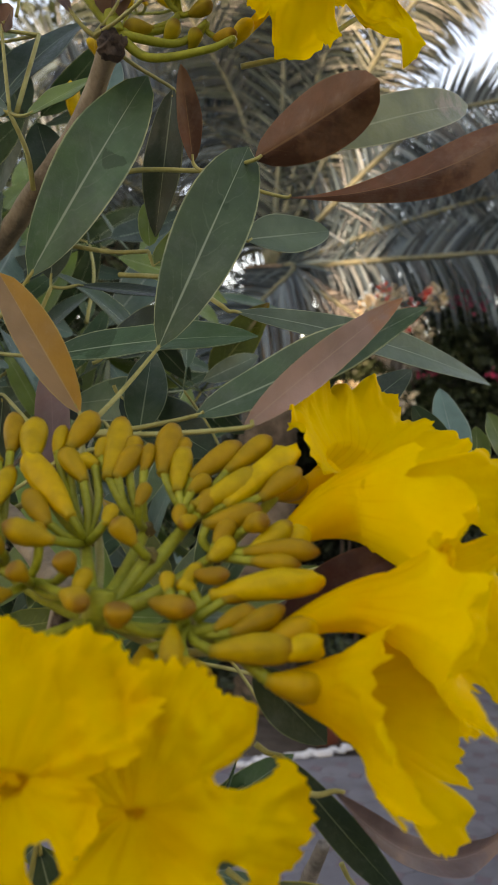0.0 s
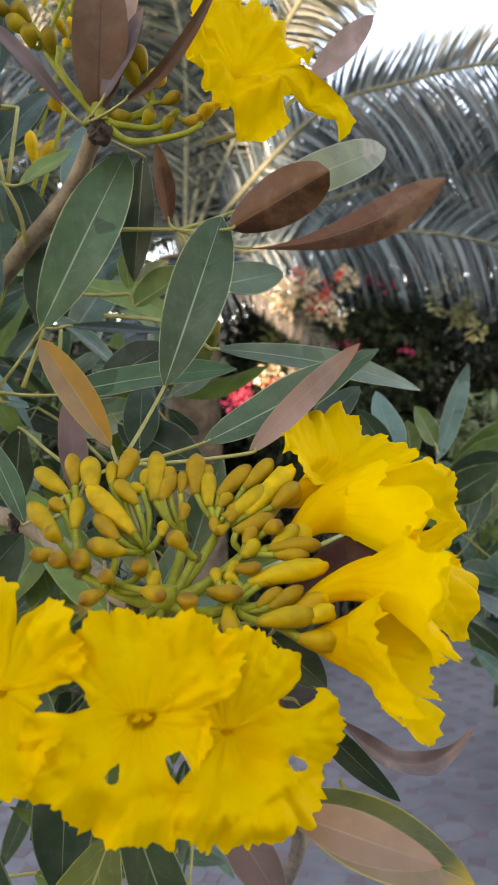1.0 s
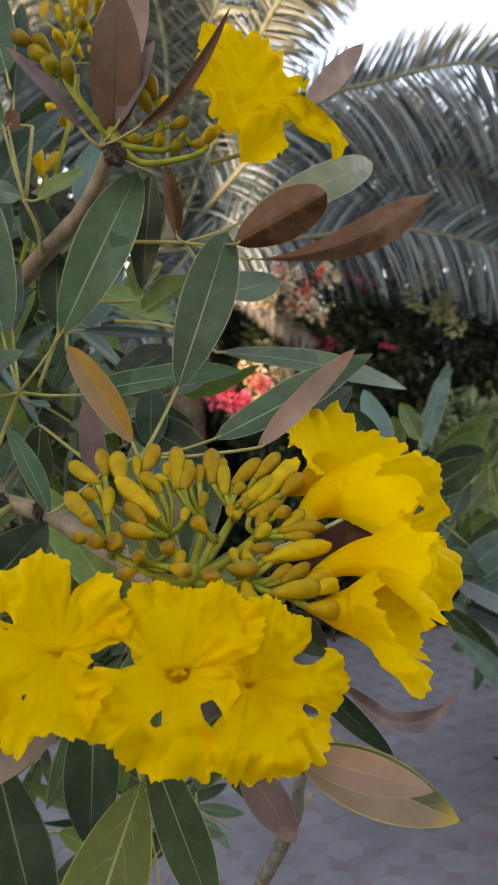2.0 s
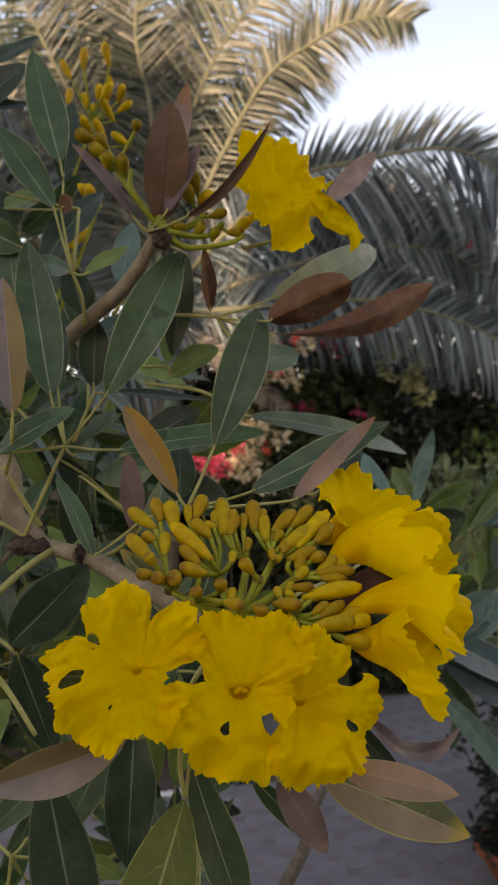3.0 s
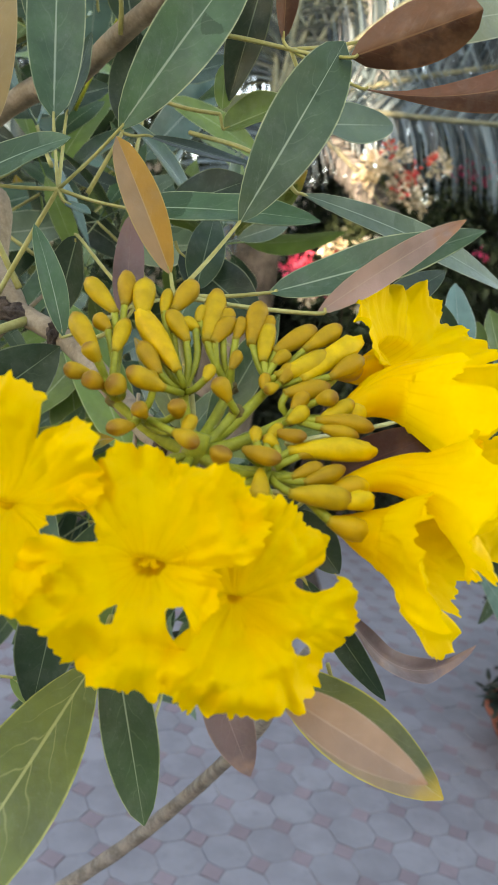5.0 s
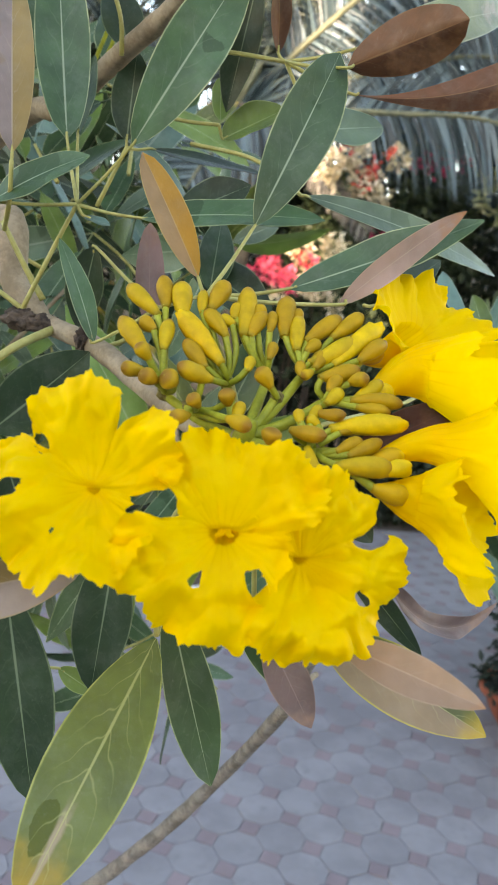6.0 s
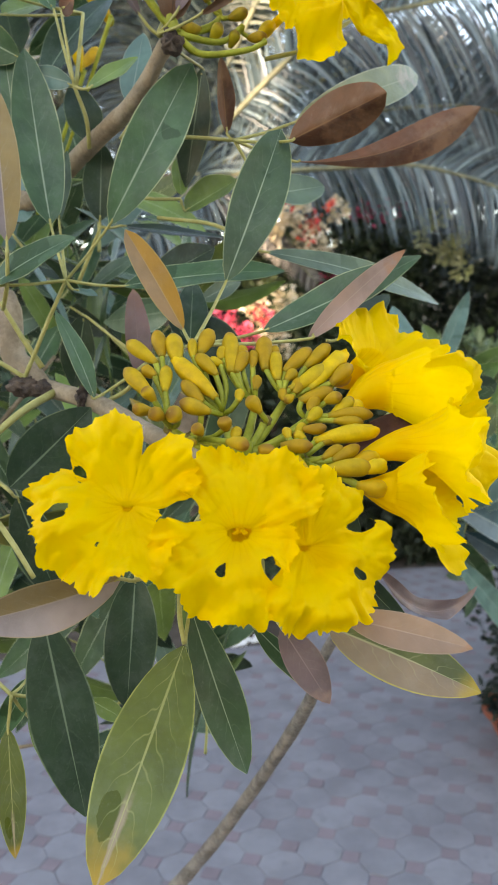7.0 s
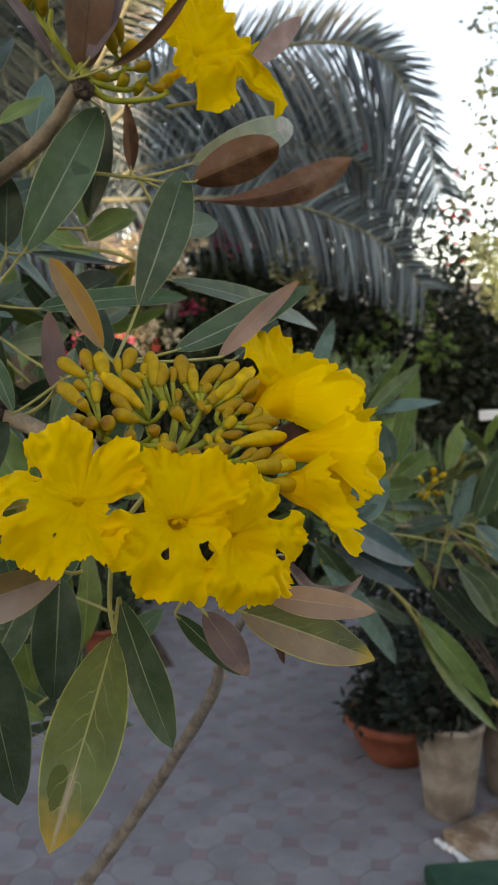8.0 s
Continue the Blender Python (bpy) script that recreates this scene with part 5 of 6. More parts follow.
leaf_cloud("pale_foliage", [(1.91, 5.45, 2.5, 0.06, 0.06, 0.06), (2.01, 5.45, 2.55, 0.06, 0.06, 0.06), (1.88, 5.45, 2.36, 0.05, 0.05, 0.08), (2.07, 5.45, 2.29, 0.1, 0.08, 0.08), (2.16, 5.45, 2.41, 0.07, 0.06, 0.07), (2.17, 5.45, 2.17, 0.06, 0.06, 0.08), (3.75, 5.6, 2.55, 0.2, 0.12, 0.22), (3.86, 5.6, 2.25, 0.15, 0.12, 0.2), (1.2, 5.45, 1.45, 0.12, 0.1, 0.1)], 1000, 0.036, sunlit_leaf, hedge, 4, "hedge leaves in a pale yellow-green, painted as sunlit", 0.2)
leaf_cloud("young_foliage", [(3.09, 5.5, 2.11, 0.14, 0.08, 0.12), (2.87, 5.5, 2.04, 0.12, 0.08, 0.08), (3.25, 5.5, 1.8, 0.2, 0.1, 0.16), (2.6, 5.5, 1.75, 0.2, 0.1, 0.14)], 240, 0.045, young_leaf, hedge, 18, "brighter green young leaves", 0.2)
WISPS = [(0.792, 2.000, 1.554, 0.1, 0.1, 0.09), (1.000, 2.100, 1.529, 0.14, 0.1, 0.1), (0.885, 2.000, 1.328, 0.2, 0.12, 0.16), (0.966, 2.000, 1.196, 0.16, 0.12, 0.14), (1.450, 2.200, 1.213, 0.16, 0.12, 0.12), (1.196, 2.100, 1.240, 0.14, 0.1, 0.12)]
leaf_cloud("fine_foliage", WISPS, 3600, 0.017, wisp_leaf, tree_b, 19, "light green fine young leaves", 0.3, 2.4)
for k, wisp in enumerate(WISPS):
    part("twig", tube([(1.0, 1.3, 0.8), (0.95, 1.6, 1.05), wisp[:3]], 0.0035, 0.0015, 6, 6, 0.1, k), bark_dark, tree_b)
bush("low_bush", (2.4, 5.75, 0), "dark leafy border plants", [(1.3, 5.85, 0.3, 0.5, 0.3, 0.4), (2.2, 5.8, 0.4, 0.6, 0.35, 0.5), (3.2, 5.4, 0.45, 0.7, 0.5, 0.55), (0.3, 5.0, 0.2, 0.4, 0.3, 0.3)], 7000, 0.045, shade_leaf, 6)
bush("hedge", (-1.6, 5.4, 0), "green hedge behind the tree", [
    (-0.6, 5.5, 0.6, 0.7, 0.5, 0.7), (-1.5, 5.5, 0.9, 0.9, 0.6, 1.0), (-2.6, 5.3, 1.0, 1.0, 0.7, 1.2), (-0.5, 5.8, 1.5, 0.7, 0.5, 0.9), (-1.7, 5.6, 1.8, 0.9, 0.5, 0.9), (-0.8, 5.9, 2.2, 0.8, 0.5, 0.7), (-1.6, 6.3, 2.9, 1.2, 0.5, 0.7)], 15000, 0.06, hedge_leaf, 7)
bougain = bush("bougainvillea", (0.7, 5.4, 0), "bougainvillea with pink and orange-red bracts", [
    (0.7271, 5.3, 1.682, 0.3, 0.25, 0.35), (0.9544, 5.4, 1.954, 0.35, 0.3, 0.4), (1.198, 5.5, 2.364, 0.4, 0.3, 0.35), (1.553, 5.6, 2.118, 0.4, 0.3, 0.4), (1.133, 5.4, 1.39, 0.5, 0.4, 0.6)], 5200, 0.045, hedge_leaf, 8, "bush")
leaf_cloud("pale_foliage", [(0.70, 4.62, 2.34, 0.09, 0.07, 0.09), (0.81, 4.62, 2.41, 0.07, 0.06, 0.07), (0.90, 4.62, 2.28, 0.09, 0.07, 0.09), (1.00, 4.62, 2.21, 0.05, 0.04, 0.05), (1.07, 4.62, 2.43, 0.06, 0.05, 0.06), (0.57, 4.62, 1.88, 0.07, 0.06, 0.07), (0.66, 4.62, 1.71, 0.10, 0.08, 0.10), (0.75, 4.62, 1.90, 0.07, 0.05, 0.07), (0.79, 4.62, 1.58, 0.05, 0.04, 0.05), (0.89, 4.62, 1.85, 0.04, 0.03, 0.04), (0.47, 4.62, 1.61, 0.05, 0.04, 0.05)], 900, 0.03, cream_leaf, bougain, 12, "cream and pale yellow-green leaves", 0.2)
leaf_cloud("pink_bloom", [(0.34, 4.56, 1.72, 0.05, 0.04, 0.05), (0.43, 4.56, 1.73, 0.08, 0.06, 0.08), (0.52, 4.56, 1.69, 0.06, 0.05, 0.06), (0.38, 4.56, 1.82, 0.06, 0.05, 0.06), (0.61, 4.56, 1.81, 0.05, 0.04, 0.05)], 300, 0.027, bract_pink, bougain, 9, "bright pink bracts", 0.2, 1.2)
leaf_cloud("red_bloom", [(0.76, 4.56, 2.45, 0.04, 0.03, 0.04), (0.91, 4.56, 2.35, 0.05, 0.04, 0.05), (1.00, 4.56, 2.45, 0.03, 0.03, 0.03), (0.59, 4.56, 1.83, 0.05, 0.04, 0.05), (0.80, 4.56, 1.80, 0.03, 0.03, 0.03), (0.87, 4.56, 2.28, 0.04, 0.03, 0.04)], 150, 0.025, bract_red, bougain, 10, "orange-red bracts", 0.2, 1.2)
leaf_cloud("scattered_bloom", [(1.11, 5.0, 2.06, 0.1, 0.06, 0.05), (1.36, 5.0, 2.48, 0.12, 0.08, 0.06), (1.53, 5.0, 2.51, 0.08, 0.06, 0.08), (1.53, 5.05, 2.03, 0.05, 0.05, 0.04), (2.13, 4.5, 3.0, 0.02, 0.02, 0.02)], 170, 0.028, bract_dark, bougain, 15, "scattered dark pink bracts", 0.1, 1.2)
far_tree = bush("tree", (5.2, 7.2, 0), "thin climbing tree with small red flowers against the sky", [
    (4.666, 7, 3.48, 0.45, 0.3, 0.4), (4.92, 7, 4.329, 0.4, 0.3, 0.5), (4.845, 7, 5.088, 0.3, 0.3, 0.3), (4.096, 6.8, 2.922, 0.4, 0.3, 0.35), (4.478, 6.8, 2.499, 0.5, 0.3, 0.4), (3.974, 6.8, 2.65, 0.45, 0.3, 0.3), (4.476, 6.9, 2.843, 0.45, 0.3, 0.3)], 1050, 0.06, hedge_leaf, 13, "tree", 12)
leaf_cloud("red_bloom", [(4.599, 6.9, 3.454, 0.45, 0.3, 0.4), (4.036, 6.7, 2.903, 0.4, 0.3, 0.3)], 60, 0.045, bract_red, far_tree, 14, "small red flowers", 0.5, 1.1)


bush("tree", (-1.6, 8.6, 0), "dark leafy tree behind the garden wall", [
    (-1.2, 8.6, 3.2, 1.0, 0.6, 1.0), (-2.2, 8.7, 4.2, 1.3, 0.7, 1.3), (-0.6, 8.6, 4.6, 0.9, 0.6, 1.0), (-1.4, 8.8, 5.6, 1.3, 0.7, 1.0)], 7000, 0.1, hedge_leaf, 16, "tree", 9)


# ---- date palm ----
def palm_material(name, dark, light):
    n = Nodes(name)
    col = n.mix(n.band(n.island(), 0.15, 1.05), dark, light)
    return n.done(col, 0.36, 0.5, 0.1)


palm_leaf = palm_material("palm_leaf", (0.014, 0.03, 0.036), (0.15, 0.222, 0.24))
# the same blades again, with shade and then sunlight put into the colour
palm_leaf_shaded = palm_material("palm_leaf_shaded", (0.008, 0.018, 0.012), (0.08, 0.1, 0.06))
palm_leaf_sunlit = palm_material("palm_leaf_sunlit", (0.018, 0.03, 0.022), (0.19, 0.215, 0.15))
rachis_mat = stem_material("palm_rachis", (0.1, 0.11, 0.07), (0.19, 0.19, 0.11), 20, 0.5, 0.2)


def add_frond(parent, points, up_len, down_len, seed, count=64, droop=0.35, mat=palm_leaf, wide=0.03, spread=0.42):
    """A feather frond: an arching midrib with stiff folded blades on both of its sides."""
    r = random.Random(seed)
    count, wide = int(count * 2.1), wide * 0.6
    frond = part("frond", tube(points, 0.02, 0.004, 6, 10), rachis_mat, parent)
    line = glide(points, 24)
    bm = bmesh.new()
    for k in range(count):
        f = 0.06 + 0.93 * k / count
        i = min(int(f * (len(line) - 1)), len(line) - 2)
        at = line[i].lerp(line[i + 1], f * (len(line) - 1) - i)
        way = (line[i + 1] - line[i]).normalized()
        up = way.cross(Vector((0, 1, 0))).normalized()
        if up.z < 0:
            up = -up
        for sgn, full in ((1, up_len), (-1, down_len)):
            long = full * (0.55 + 0.9 * f * (1 - f) * 1.6) * r.uniform(0.9, 1.08)
            d = (way * r.uniform(0.5, 0.68) + up * sgn * r.uniform(0.82, 1.0) + Vector((0, (r.choice((-1, 1)) * 0.5 + r.uniform(-0.4, 0.4)) * spread, 0))).normalized()
            flat_ = d.cross(Vector((r.uniform(-0.3, 0.3), 1, r.uniform(-0.3, 0.3)))).normalized()
            rise = d.cross(flat_)
            rows, q, dd = [], at.copy(), d.copy()
            seg = 5
            for j in range(seg + 1):
                s = j / seg
                half = wide / 2 * (1 - s ** 1.6) * (0.45 + 0.55 * min(1, s * 5)) + 0.0008
                rows.append((bm.verts.new(q - flat_ * half + rise * half * 0.5), bm.verts.new(q), bm.verts.new(q + flat_ * half + rise * half * 0.5)))
                dd = (dd + Vector((0, 0, -droop / seg * (2.2 if sgn < 0 else 0.8)))).normalized()
                q = q + dd * (long / seg)
            for a, b in zip(rows, rows[1:]):
                bm.faces.new((a[0], a[1], b[1], b[0])), bm.faces.new((a[1], a[2], b[2], b[1]))
    tagged(part("plume", bm, mat, frond), kind="stuff")
    return frond


palm = thing("date_palm", (0.1, 5.0, 0.0), "date palm with arching grey-green fronds", "palm tree")
CROWN = Vector((0.134, 5, 2.68))
part("trunk", tube([(0.1, 5.0, -0.02), (0.08, 5.0, 0.9), CROWN + Vector((0, 0.02, -0.6)), CROWN], 0.2, 0.17, 16, 10, 0.12, 3), palm_bark, palm, "rough brown trunk")
add_frond(palm, [CROWN, (0.85, 4.9, 4.07), (1.25, 4.8, 4.42), (1.6, 4.7, 4.56), (1.88, 4.6, 4.48)], 0.34, 0.34, 1, 60, 0.3, mat=palm_leaf_sunlit, spread=0.25)
add_frond(palm, [CROWN, (0.9413, 4.8, 3.435), (1.518, 4.7, 3.611), (2.09, 4.6, 3.659), (2.436, 4.55, 3.409), (2.696, 4.5, 2.705)], 0.4, 0.85, 2, 90, 0.5, wide=0.034)
add_frond(palm, [CROWN, (1.092, 4.9, 2.988), (1.595, 4.9, 3.103), (2.188, 4.9, 3.069), (2.696, 4.9, 2.642)], 0.5, 0.7, 3, 76, 0.5)
add_frond(palm, [CROWN, (1.057, 4.8, 2.706), (1.659, 4.8, 2.721), (2.303, 4.7, 2.493), (2.679, 4.7, 2.153)], 0.4, 0.55, 4, 70, 0.6)
add_frond(palm, [CROWN, (0.4755, 5, 4.026), (0.841, 5, 4.693), (1.34, 4.9, 5.127)], 0.55, 0.5, 5, 60, 0.3, mat=palm_leaf_sunlit)
add_frond(palm, [CROWN, (0.2129, 5, 3.904), (0.1252, 5, 4.54), (0.2249, 5, 5.307)], 0.5, 0.5, 6, 60, 0.2, mat=palm_leaf_shaded)
add_frond(palm, [CROWN, (-0.0479, 5.2, 3.714), (-0.3622, 5.2, 4.318), (-0.6714, 5.2, 4.994)], 0.5, 0.5, 7, 60, 0.25, mat=palm_leaf_shaded)
add_frond(palm, [CROWN, (-0.0571, 5.3, 3.441), (-0.5663, 5.3, 3.895), (-1.283, 5.3, 4.102)], 0.5, 0.6, 8, 60, 0.35)
add_frond(palm, [CROWN, (0.2571, 4.7, 2.618), (-0.0265, 4.6, 2.298), (-0.2699, 4.6, 1.807)], 0.4, 0.5, 10, 50, 0.5)
add_frond(palm, [CROWN, (1.095, 5.2, 3.345), (1.743, 5.3, 3.507), (2.425, 5.4, 3.424), (2.845, 5.4, 2.915)], 0.55, 0.75, 13, 84, 0.5, wide=0.036)
add_frond(palm, [CROWN, (1.019, 5.3, 2.975), (1.708, 5.4, 3), (2.217, 5.4, 2.832), (2.547, 5.4, 2.409)], 0.55, 0.6, 14, 76, 0.5, wide=0.036)
add_frond(palm, [CROWN, (0.967, 5.6, 3.386), (1.483, 5.7, 3.7), (2.245, 5.8, 3.72), (2.889, 5.8, 3.3)], 0.45, 0.7, 15, 76, 0.5, wide=0.036)
add_frond(palm, [CROWN, (0.8237, 5.6, 2.966), (1.263, 5.7, 2.817), (1.861, 5.8, 2.656), (2.442, 5.8, 2.247)], 0.6, 0.6, 16, 70, 0.5, wide=0.036)
add_frond(palm, [CROWN, (0.0695, 5.5, 3.712), (-0.2183, 5.5, 4.558), (-0.3061, 5.5, 5.538)], 0.55, 0.55, 40, 70, 0.35, mat=palm_leaf_shaded, wide=0.04)
add_frond(palm, [CROWN, (0.4749, 5.5, 3.843), (0.5072, 5.5, 4.715), (0.828, 5.5, 5.537)], 0.55, 0.55, 41, 70, 0.35, mat=palm_leaf_shaded, wide=0.04)
add_frond(palm, [CROWN, (-0.1372, 5.6, 3.457), (-0.6685, 5.6, 4.058), (-1.109, 5.6, 4.813)], 0.55, 0.55, 43, 70, 0.35, mat=palm_leaf_shaded, wide=0.04)
add_frond(palm, [CROWN, (0.3837, 5.8, 4.131), (0.0334, 5.8, 4.985), (-0.5588, 5.8, 5.9)], 0.55, 0.55, 44, 70, 0.35, mat=palm_leaf_shaded, wide=0.04)
add_frond(palm, [CROWN, (0.5892, 5.9, 3.649), (0.4013, 5.9, 4.438), (-0.0863, 5.9, 5.211)], 0.55, 0.55, 46, 70, 0.35, mat=palm_leaf_shaded, wide=0.04)
add_frond(palm, [CROWN, (0.688, 5.6, 3.761), (1.05, 5.6, 4.4), (1.55, 5.6, 4.75)], 0.5, 0.5, 42, 70, 0.35, mat=palm_leaf_sunlit, wide=0.04)
dry_palm_leaf = palm_material("palm_leaf_dry", (0.05, 0.046, 0.04), (0.2, 0.19, 0.165))
add_frond(palm, [CROWN, (0.5, 4.85, 2.46), (0.76, 4.8, 2.24), (0.98, 4.8, 2.02)], 0.12, 0.16, 17, 40, 0.6, dry_palm_leaf, 0.02, 0.3)
palm_b = thing("date_palm", (-3.2, 6.8, 0.0), "far date palm with sunlit fronds", "palm tree")
CROWN_B = Vector((-0.7, 6.9, 3.6))
part("trunk", tube([(-3.2, 6.8, -0.02), (-2.4, 6.8, 2.0), (-1.4, 6.9, 3.0), CROWN_B], 0.18, 0.15, 14, 10, 0.12, 5), palm_bark, palm_b, "leaning brown trunk")
for k, (dx, dz, reach) in enumerate(((1.5, 1.3, 1.0), (0.8, 1.9, 1.0), (-0.2, 2.0, 1.0), (-1.3, 1.5, 1.0), (2.1, 0.4, 1.0), (-1.9, 0.6, 1.0), (1.3, -0.7, 0.9), (0.2, -0.9, 0.9), (-1.2, -0.5, 0.9))):
    add_frond(palm_b, [CROWN_B, CROWN_B + Vector((dx * 0.5, -0.1, dz * 0.6 + 0.2)), CROWN_B + Vector((dx * 0.9, -0.15, dz * 0.8 + 0.1)), CROWN_B + Vector((dx * 1.25, -0.2, dz * 0.75 - 0.25))], 0.5, 0.55, 20 + k, 54, 0.35)


# ---- pots and edging ----
def clay_material(name, a, b):
    n = Nodes(name)
    where = n.place()
    col = n.mix(n.band(n.noise(where, 9, 4, 0.6), 0.35, 0.68), a, b)
    n.bump(n.noise(where, 140, 4), 0.3, 0.002)
    return n.done(col, 0.8, 0.25)


terracotta = clay_material("terracotta", (0.22, 0.055, 0.03), (0.3, 0.1, 0.06))
pale_clay = clay_material("pale_clay", (0.2, 0.16, 0.13), (0.36, 0.3, 0.25))
white_paint = clay_material("white_paint", (0.7, 0.69, 0.66), (0.8, 0.79, 0.76))
rust_stone = clay_material("rust_stone", (0.2, 0.115, 0.065), (0.46, 0.36, 0.27))
green_paint = clay_material("green_paint", (0.015, 0.06, 0.035), (0.025, 0.085, 0.05))


def lathe(profile, at, sides=36):
    bm = bmesh.new()
    at = Vector(at)
    rings = [[bm.verts.new(at + Vector((r * math.cos(2 * math.pi * k / sides), r * math.sin(2 * math.pi * k / sides), z))) for k in range(sides)] for r, z in profile]
    for a, b in zip(rings, rings[1:]):
        for k in range(sides):
            bm.faces.new((a[k], a[(k + 1) % sides], b[(k + 1) % sides], b[k]))
    bm.faces.new(rings[0][::-1])
    bm.faces.new(rings[-1])
    return bm


def pot(at, profile, soil_r, soil_z, mat, label):
    ob = thing("flower_pot", at, label, "flower pot")
    part("bowl", lathe(profile, at), mat, ob)
    part("soil", lathe(((soil_r, soil_z - 0.01), (soil_r, soil_z), (0.01, soil_z + 0.006)), at, 24), soil, ob)
    return ob


BOWL = Vector((1.43, 2.76, 0))
pot(BOWL, ((0.11, 0), (0.12, 0.004), (0.17, 0.08), (0.205, 0.15), (0.218, 0.153), (0.22, 0.185), (0.204, 0.187), (0.196, 0.155), (0.19, 0.15)), 0.193, 0.155, terracotta, "wide terracotta bowl with a rolled rim")
TUB = Vector((1.405, 2.312, 0))
pot(TUB, ((0.08, 0), (0.085, 0.005), (0.105, 0.17), (0.12, 0.325), (0.127, 0.33), (0.127, 0.35), (0.115, 0.352), (0.11, 0.32)), 0.111, 0.322, pale_clay, "tall pale clay pot, weathered and stained")
TUB2 = Vector((1.706, 2.362, 0))
pot(TUB2, ((0.08, 0), (0.085, 0.005), (0.105, 0.17), (0.12, 0.325), (0.127, 0.33), (0.127, 0.35), (0.115, 0.352), (0.11, 0.32)), 0.111, 0.322, pale_clay, "pale clay pot beside the others")
RED = Vector((0.402, 4.317, 0))
pot(RED, ((0.07, 0), (0.075, 0.004), (0.1, 0.14), (0.11, 0.19), (0.116, 0.192), (0.116, 0.212), (0.104, 0.214), (0.1, 0.19)), 0.1, 0.19, terracotta, "terracotta pot at the edge of the paving")
for at, h, name, label, seed in ((BOWL, 0.18, "potted_plant", "dark feathery plant in the terracotta bowl", 31), (TUB, 0.34, "potted_plant", "dark leafy plant in the pale pot", 32), (TUB2, 0.34, "potted_plant", "dark leafy plant in a clay pot", 33), (RED, 0.2, "potted_plant", "green plant in a terracotta pot", 34)):
    ob = thing(name, at + Vector((0, 0, h - 0.02)), label, "plant")
    leaf_cloud("foliage", [(at.x, at.y, h + 0.1, 0.16, 0.14, 0.14), (at.x - 0.09, at.y, h + 0.06, 0.14, 0.12, 0.08), (at.x + 0.1, at.y + 0.03, h + 0.16, 0.15, 0.14, 0.16)], 1300, 0.022, hedge_leaf if seed == 34 else pot_shade_leaf, ob, seed, "", 0.25, 2.2)
    r = random.Random(seed)
    for k in range(9):
        goal = Vector((at.x + r.uniform(-0.18, 0.18), at.y + r.uniform(-0.14, 0.14), h + r.uniform(0.08, 0.28)))
        part("stem", tube([at + Vector((0, 0, h - 0.03)), at.lerp(goal, 0.4) + Vector((0, 0, h * 0.5)), goal], 0.003, 0.0015, 5, 4), bark_dark, ob)
bush("low_bush", (1.9, 3.0, 0), "dark shrub growing behind the pots", [(1.75, 3.1, 0.35, 0.4, 0.35, 0.4), (2.2, 2.9, 0.5, 0.45, 0.4, 0.5), (2.1, 3.4, 0.6, 0.5, 0.4, 0.6), (1.6, 2.55, 0.45, 0.3, 0.25, 0.25)], 9000, 0.028, pot_shade_leaf, 35)


def pebble(at, r, seed):
    bm = bmesh.new()
    bmesh.ops.create_icosphere(bm, subdivisions=3, radius=1)
    for v in bm.verts:
        v.co = Vector(at) + Vector((v.co.x * r * 1.25, v.co.y * r, max(v.co.z, -0.6) * r * 0.75)) * (1 + 0.16 * noise.noise(v.co * 1.7 + Vector((seed * 3, 0, 0))))
    return bm


edge_a, edge_b = Vector((0.2001, 4.098, 0)), Vector((0.5077, 4.187, 0))
for k in range(9):
    q = edge_a.lerp(edge_b, k / 8) + Vector((0, rng.uniform(-0.03, 0.03), 0.011))
    tagged(part("edging_stone", pebble(q, rng.uniform(0.02, 0.03), k), white_paint, None), "white-painted round edging stone beside the paving", "stone", "edging stones")
edge_c, edge_d = Vector((-0.048, 3.984, 0)), Vector((0.1248, 4.042, 0))
for k in range(5):
    q = edge_c.lerp(edge_d, k / 4) + Vector((0, rng.uniform(-0.03, 0.03), 0.011))
    tagged(part("edging_stone", pebble(q, rng.uniform(0.02, 0.03), 20 + k), white_paint, None), "white-painted round edging stone beside the paving", "stone", "edging stones")
S0, S9 = Vector((1.272, 2.145, 0)), Vector((1.327, 1.897, 0))
step = thing("stone_slab", S0, "rusty stone slab edged with small white-painted pebbles", "stone slab")
turn = Matrix.Translation(S0) @ Matrix.Rotation(math.atan2(S9.y - S0.y, S9.x - S0.x), 4, "Z")
b = slab(0, 0, 0.0, 0.5, 0.34, 0.05, 0.006)
bmesh.ops.subdivide_edges(b, edges=b.edges[:], cuts=9, use_grid_fill=True)
for v in b.verts:
    if v.co.z > 0.002:
        v.co += Vector((noise.noise(v.co * 21), noise.noise(v.co * 21 + Vector((5, 0, 0))), noise.noise(v.co * 16 + Vector((0, 5, 0))) * 0.8)) * 0.009
bmesh.ops.transform(b, matrix=turn, verts=b.verts)
part("slab", b, rust_stone, step)
for k in range(17):
    b = pebble((0.005 + 0.03 * k, -0.014 + rng.uniform(-0.003, 0.003), 0.009), rng.uniform(0.0125, 0.0155), 40 + k)
    bmesh.ops.transform(b, matrix=turn, verts=b.verts)
    part("painted_pebble", b, white_paint, step, "white-painted pebble")
S1 = Vector((1.106, 1.972, 0))
box = thing("planter_box", S1, "dark green painted planter box", "planter")
b = slab(0.0, -0.35, 0.0, 0.5, 0.0, 0.06, 0.006)
bmesh.ops.transform(b, matrix=Matrix.Translation(S1) @ Matrix.Rotation(radians(-12), 4, "Z"), verts=b.verts)
flat(part("box", b, green_paint, box))
S2 = Vector((1.718, 2.6, 1.428))
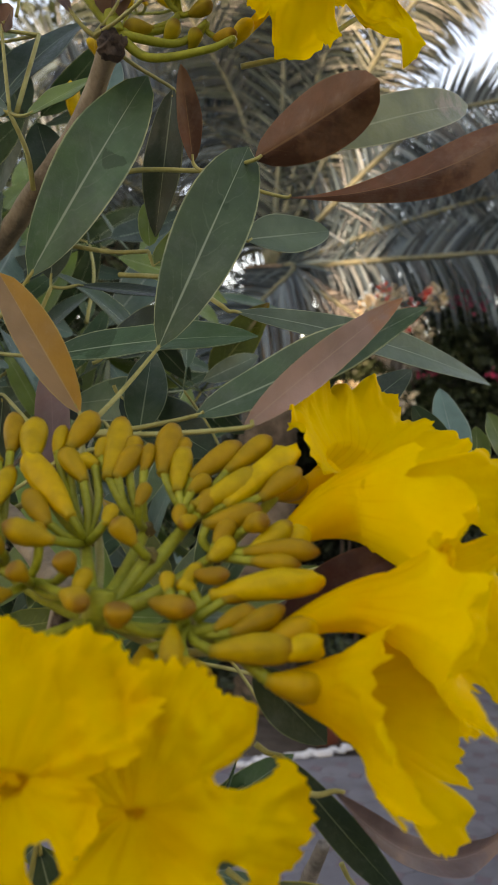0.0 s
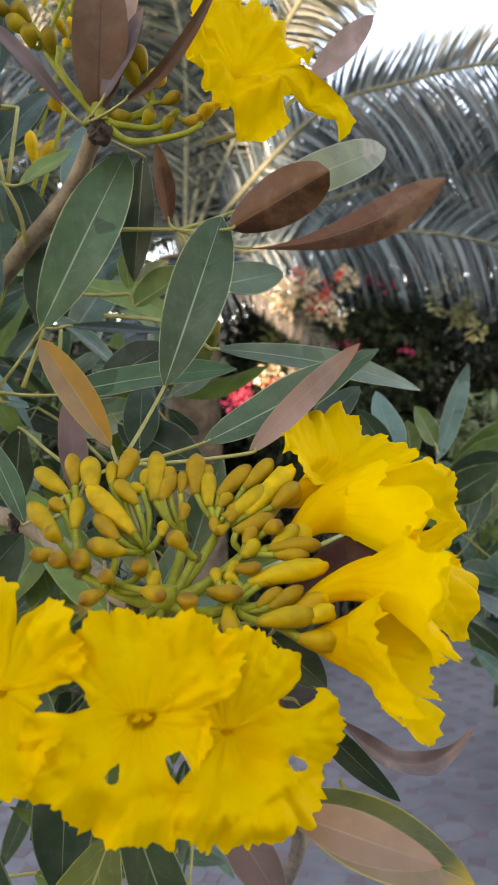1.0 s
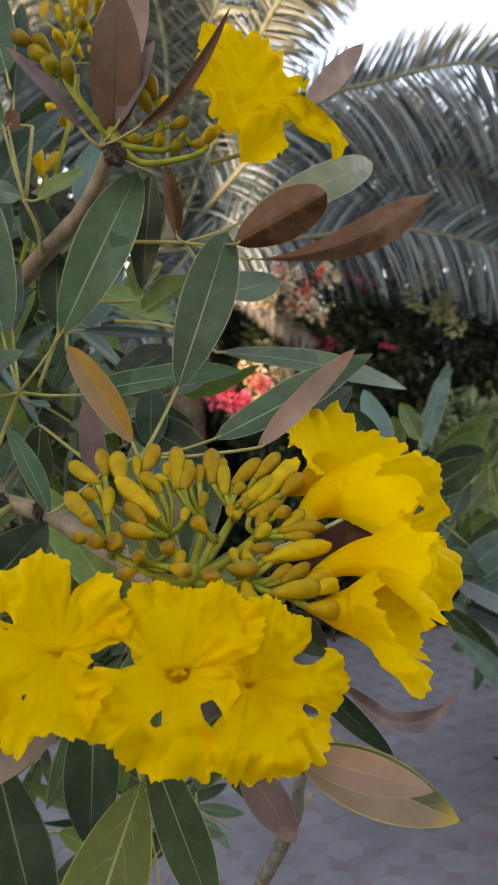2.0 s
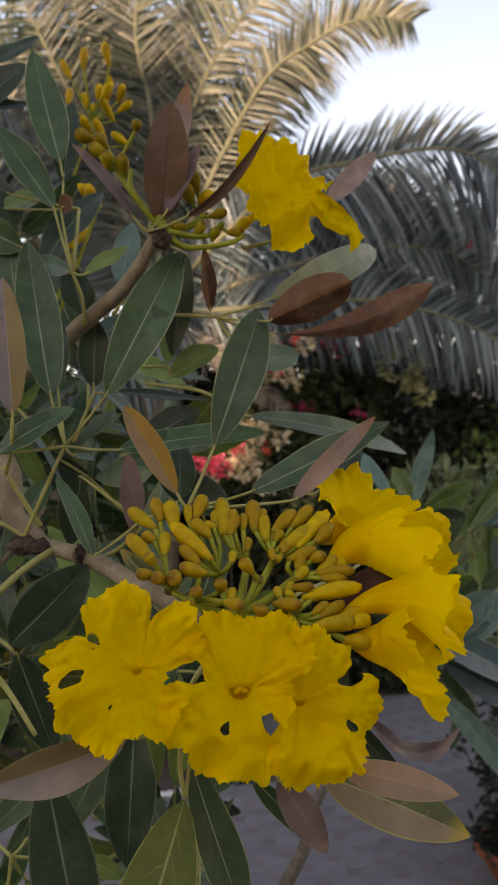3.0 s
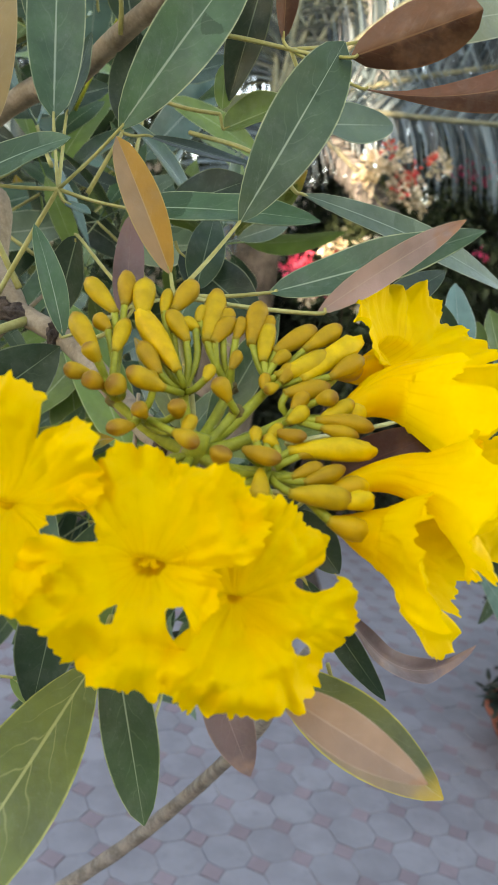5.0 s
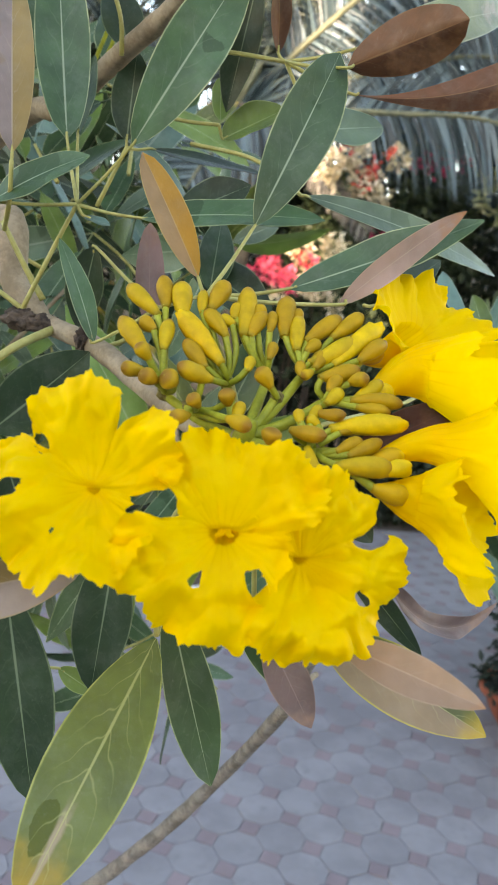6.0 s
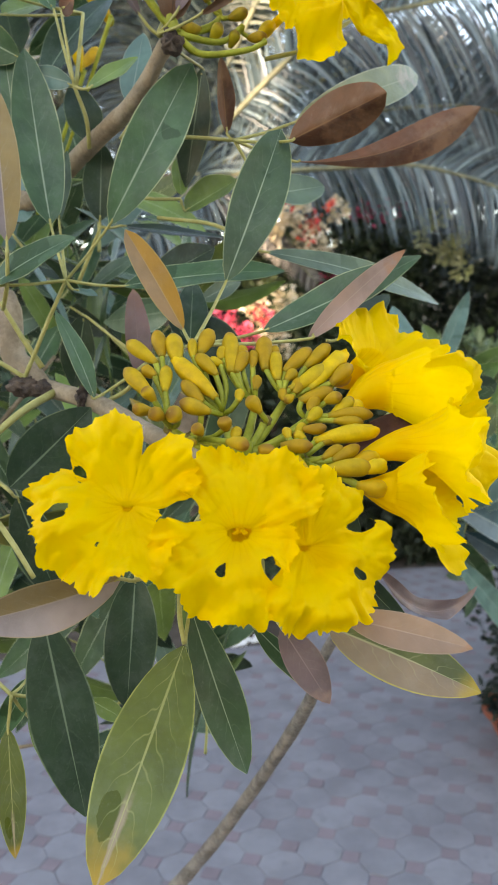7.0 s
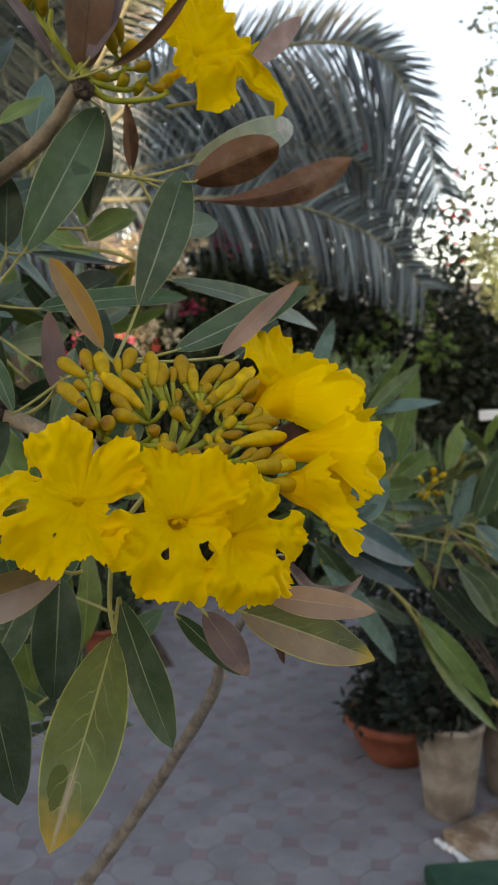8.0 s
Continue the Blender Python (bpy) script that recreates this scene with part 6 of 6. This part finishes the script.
sign = thing("garden_sign", (S2.x + 0.1, S2.y, 0), "pale board on a thin post", "sign")
b = slab(0, 0, -0.018, 0.22, 0.02, 0.022, 0.004)
bmesh.ops.transform(b, matrix=Matrix.Translation(S2), verts=b.verts)
flat(part("board", b, white_paint, sign))
part("post", tube([(S2.x + 0.15, S2.y + 0.01, -0.02), (S2.x + 0.15, S2.y + 0.01, 0.8), (S2.x + 0.15, S2.y + 0.01, S2.z - 0.015)], 0.008, 0.008), bark_dark, sign)


# ---- paving: grey octagons with small red squares ----
def paver_material(name, a, b, c):
    n = Nodes(name)
    where = n.place()
    grit, stain = n.noise(where, 260, 4, 0.7), n.noise(where, 5, 4, 0.6)
    col = n.mix(n.band(stain, 0.35, 0.65), a, b)
    col = n.tone(col, n.band(n.chance(), 0, 1, 0.94, 1.06))
    col = n.mix(n.band(n.noise(where, 22, 4), 0.55, 0.75, 0, 0.5), col, c)
    n.bump(grit, 0.4, 0.002)
    return n.done(col, 0.88, 0.25)


grey_paver = paver_material("paver_grey", (0.212, 0.198, 0.204), (0.255, 0.241, 0.246), (0.185, 0.172, 0.177))
red_paver = paver_material("paver_red", (0.214, 0.165, 0.17), (0.246, 0.19, 0.195), (0.19, 0.16, 0.165))
sand = stem_material("joint_sand", (0.2, 0.186, 0.19), (0.243, 0.229, 0.232), 30, 0.95, 0.5)
PITCH, CUT, GAP = 0.142, 0.142 * 0.28, 0.0011
LATTICE = Matrix.Rotation(radians(20.5), 3, "Z")
START = Vector((0.206, 2.248, 0))


def outline(kind):
    h, c = PITCH / 2 - GAP, CUT
    if kind == "square":
        s = c - GAP * 1.6
        return [(s, 0), (0, s), (-s, 0), (0, -s)]
    return [(h, c - h), (h, h - c), (h - c, h), (c - h, h), (-h, h - c), (-h, c - h), (c - h, -h), (h - c, -h)]


def paver_faces(kind):
    """Rings of a bevelled block: foot, shoulder, top."""
    ring = outline(kind)
    shrink = 1 - 0.0015 / (PITCH / 2)
    if kind == "square":
        shrink = 1 - 0.0015 / CUT
    v = [(x, y, -0.03) for x, y in ring] + [(x, y, -0.0015) for x, y in ring] + [(x * shrink, y * shrink, 0.0) for x, y in ring]
    n = len(ring)
    f = [(i, (i + 1) % n, n + (i + 1) % n, n + i) for i in range(n)] + [(n + i, n + (i + 1) % n, 2 * n + (i + 1) % n, 2 * n + i) for i in range(n)]
    return [LATTICE @ Vector(p) for p in v], f + [tuple(range(2 * n, 3 * n))]


# two stretches of paving with the trees' soil bed between them, and an arm that runs on towards the hedge
bm = slab(-4.5, 1.64, -0.05, 4.0, 4.12, -0.004)
for piece in (slab(0.78, 4.12, -0.05, 4.0, 5.5, -0.004), slab(-4.5, -5.9, -0.05, 4.0, 0.3, -0.004)):
    spare = bpy.data.meshes.new("pavement_piece")
    piece.to_mesh(spare)
    bm.from_mesh(spare)
    piece.free()
    bpy.data.meshes.remove(spare)
pavement = flat(tagged(part("pavement", bm, sand, None), "garden paving of grey octagons with small red squares", "pavement", kind="structure"))
near, rest = {"octagon": [], "square": []}, {"octagon": [], "square": []}
for i in range(-70, 71):
    for j in range(-70, 71):
        for kind, off in (("octagon", 0.5), ("square", 0.0)):
            q = START + LATTICE @ Vector(((i + off) * PITCH, (j + off) * PITCH, 0))
            if -4.4 < q.x < 3.9 and -5.8 < q.y < (5.42 if q.x > 0.86 else 4.04) and not 0.23 < q.y < 1.71:
                q.z = rng.uniform(-0.0015, 0.001)
                close = -0.75 < q.x < 1.75 and 1.75 < q.y < 4.04 and len(near[kind]) < 300
                (near if close else rest)[kind].append(q)
for kind, mat in (("octagon", grey_paver), ("square", red_paver)):
    verts, faces = paver_faces(kind)
    me = bpy.data.meshes.new("paver")
    me.from_pydata(verts, [], faces)
    me.materials.append(mat)
    for q in near[kind]:
        ob = new("paver" if kind == "octagon" else "inset_paver", me)
        ob.parent, ob.location = pavement, q
    allv, allf = [], []
    for q in rest[kind]:
        k = len(allv)
        allv += [v + q for v in verts]
        allf += [tuple(a + k for a in f) for f in faces]
    me = bpy.data.meshes.new("pavers")
    me.from_pydata(allv, [], allf)
    me.materials.append(mat)
    ob = new("pavers", me)
    ob.parent = pavement
    tagged(ob, kind="stuff")
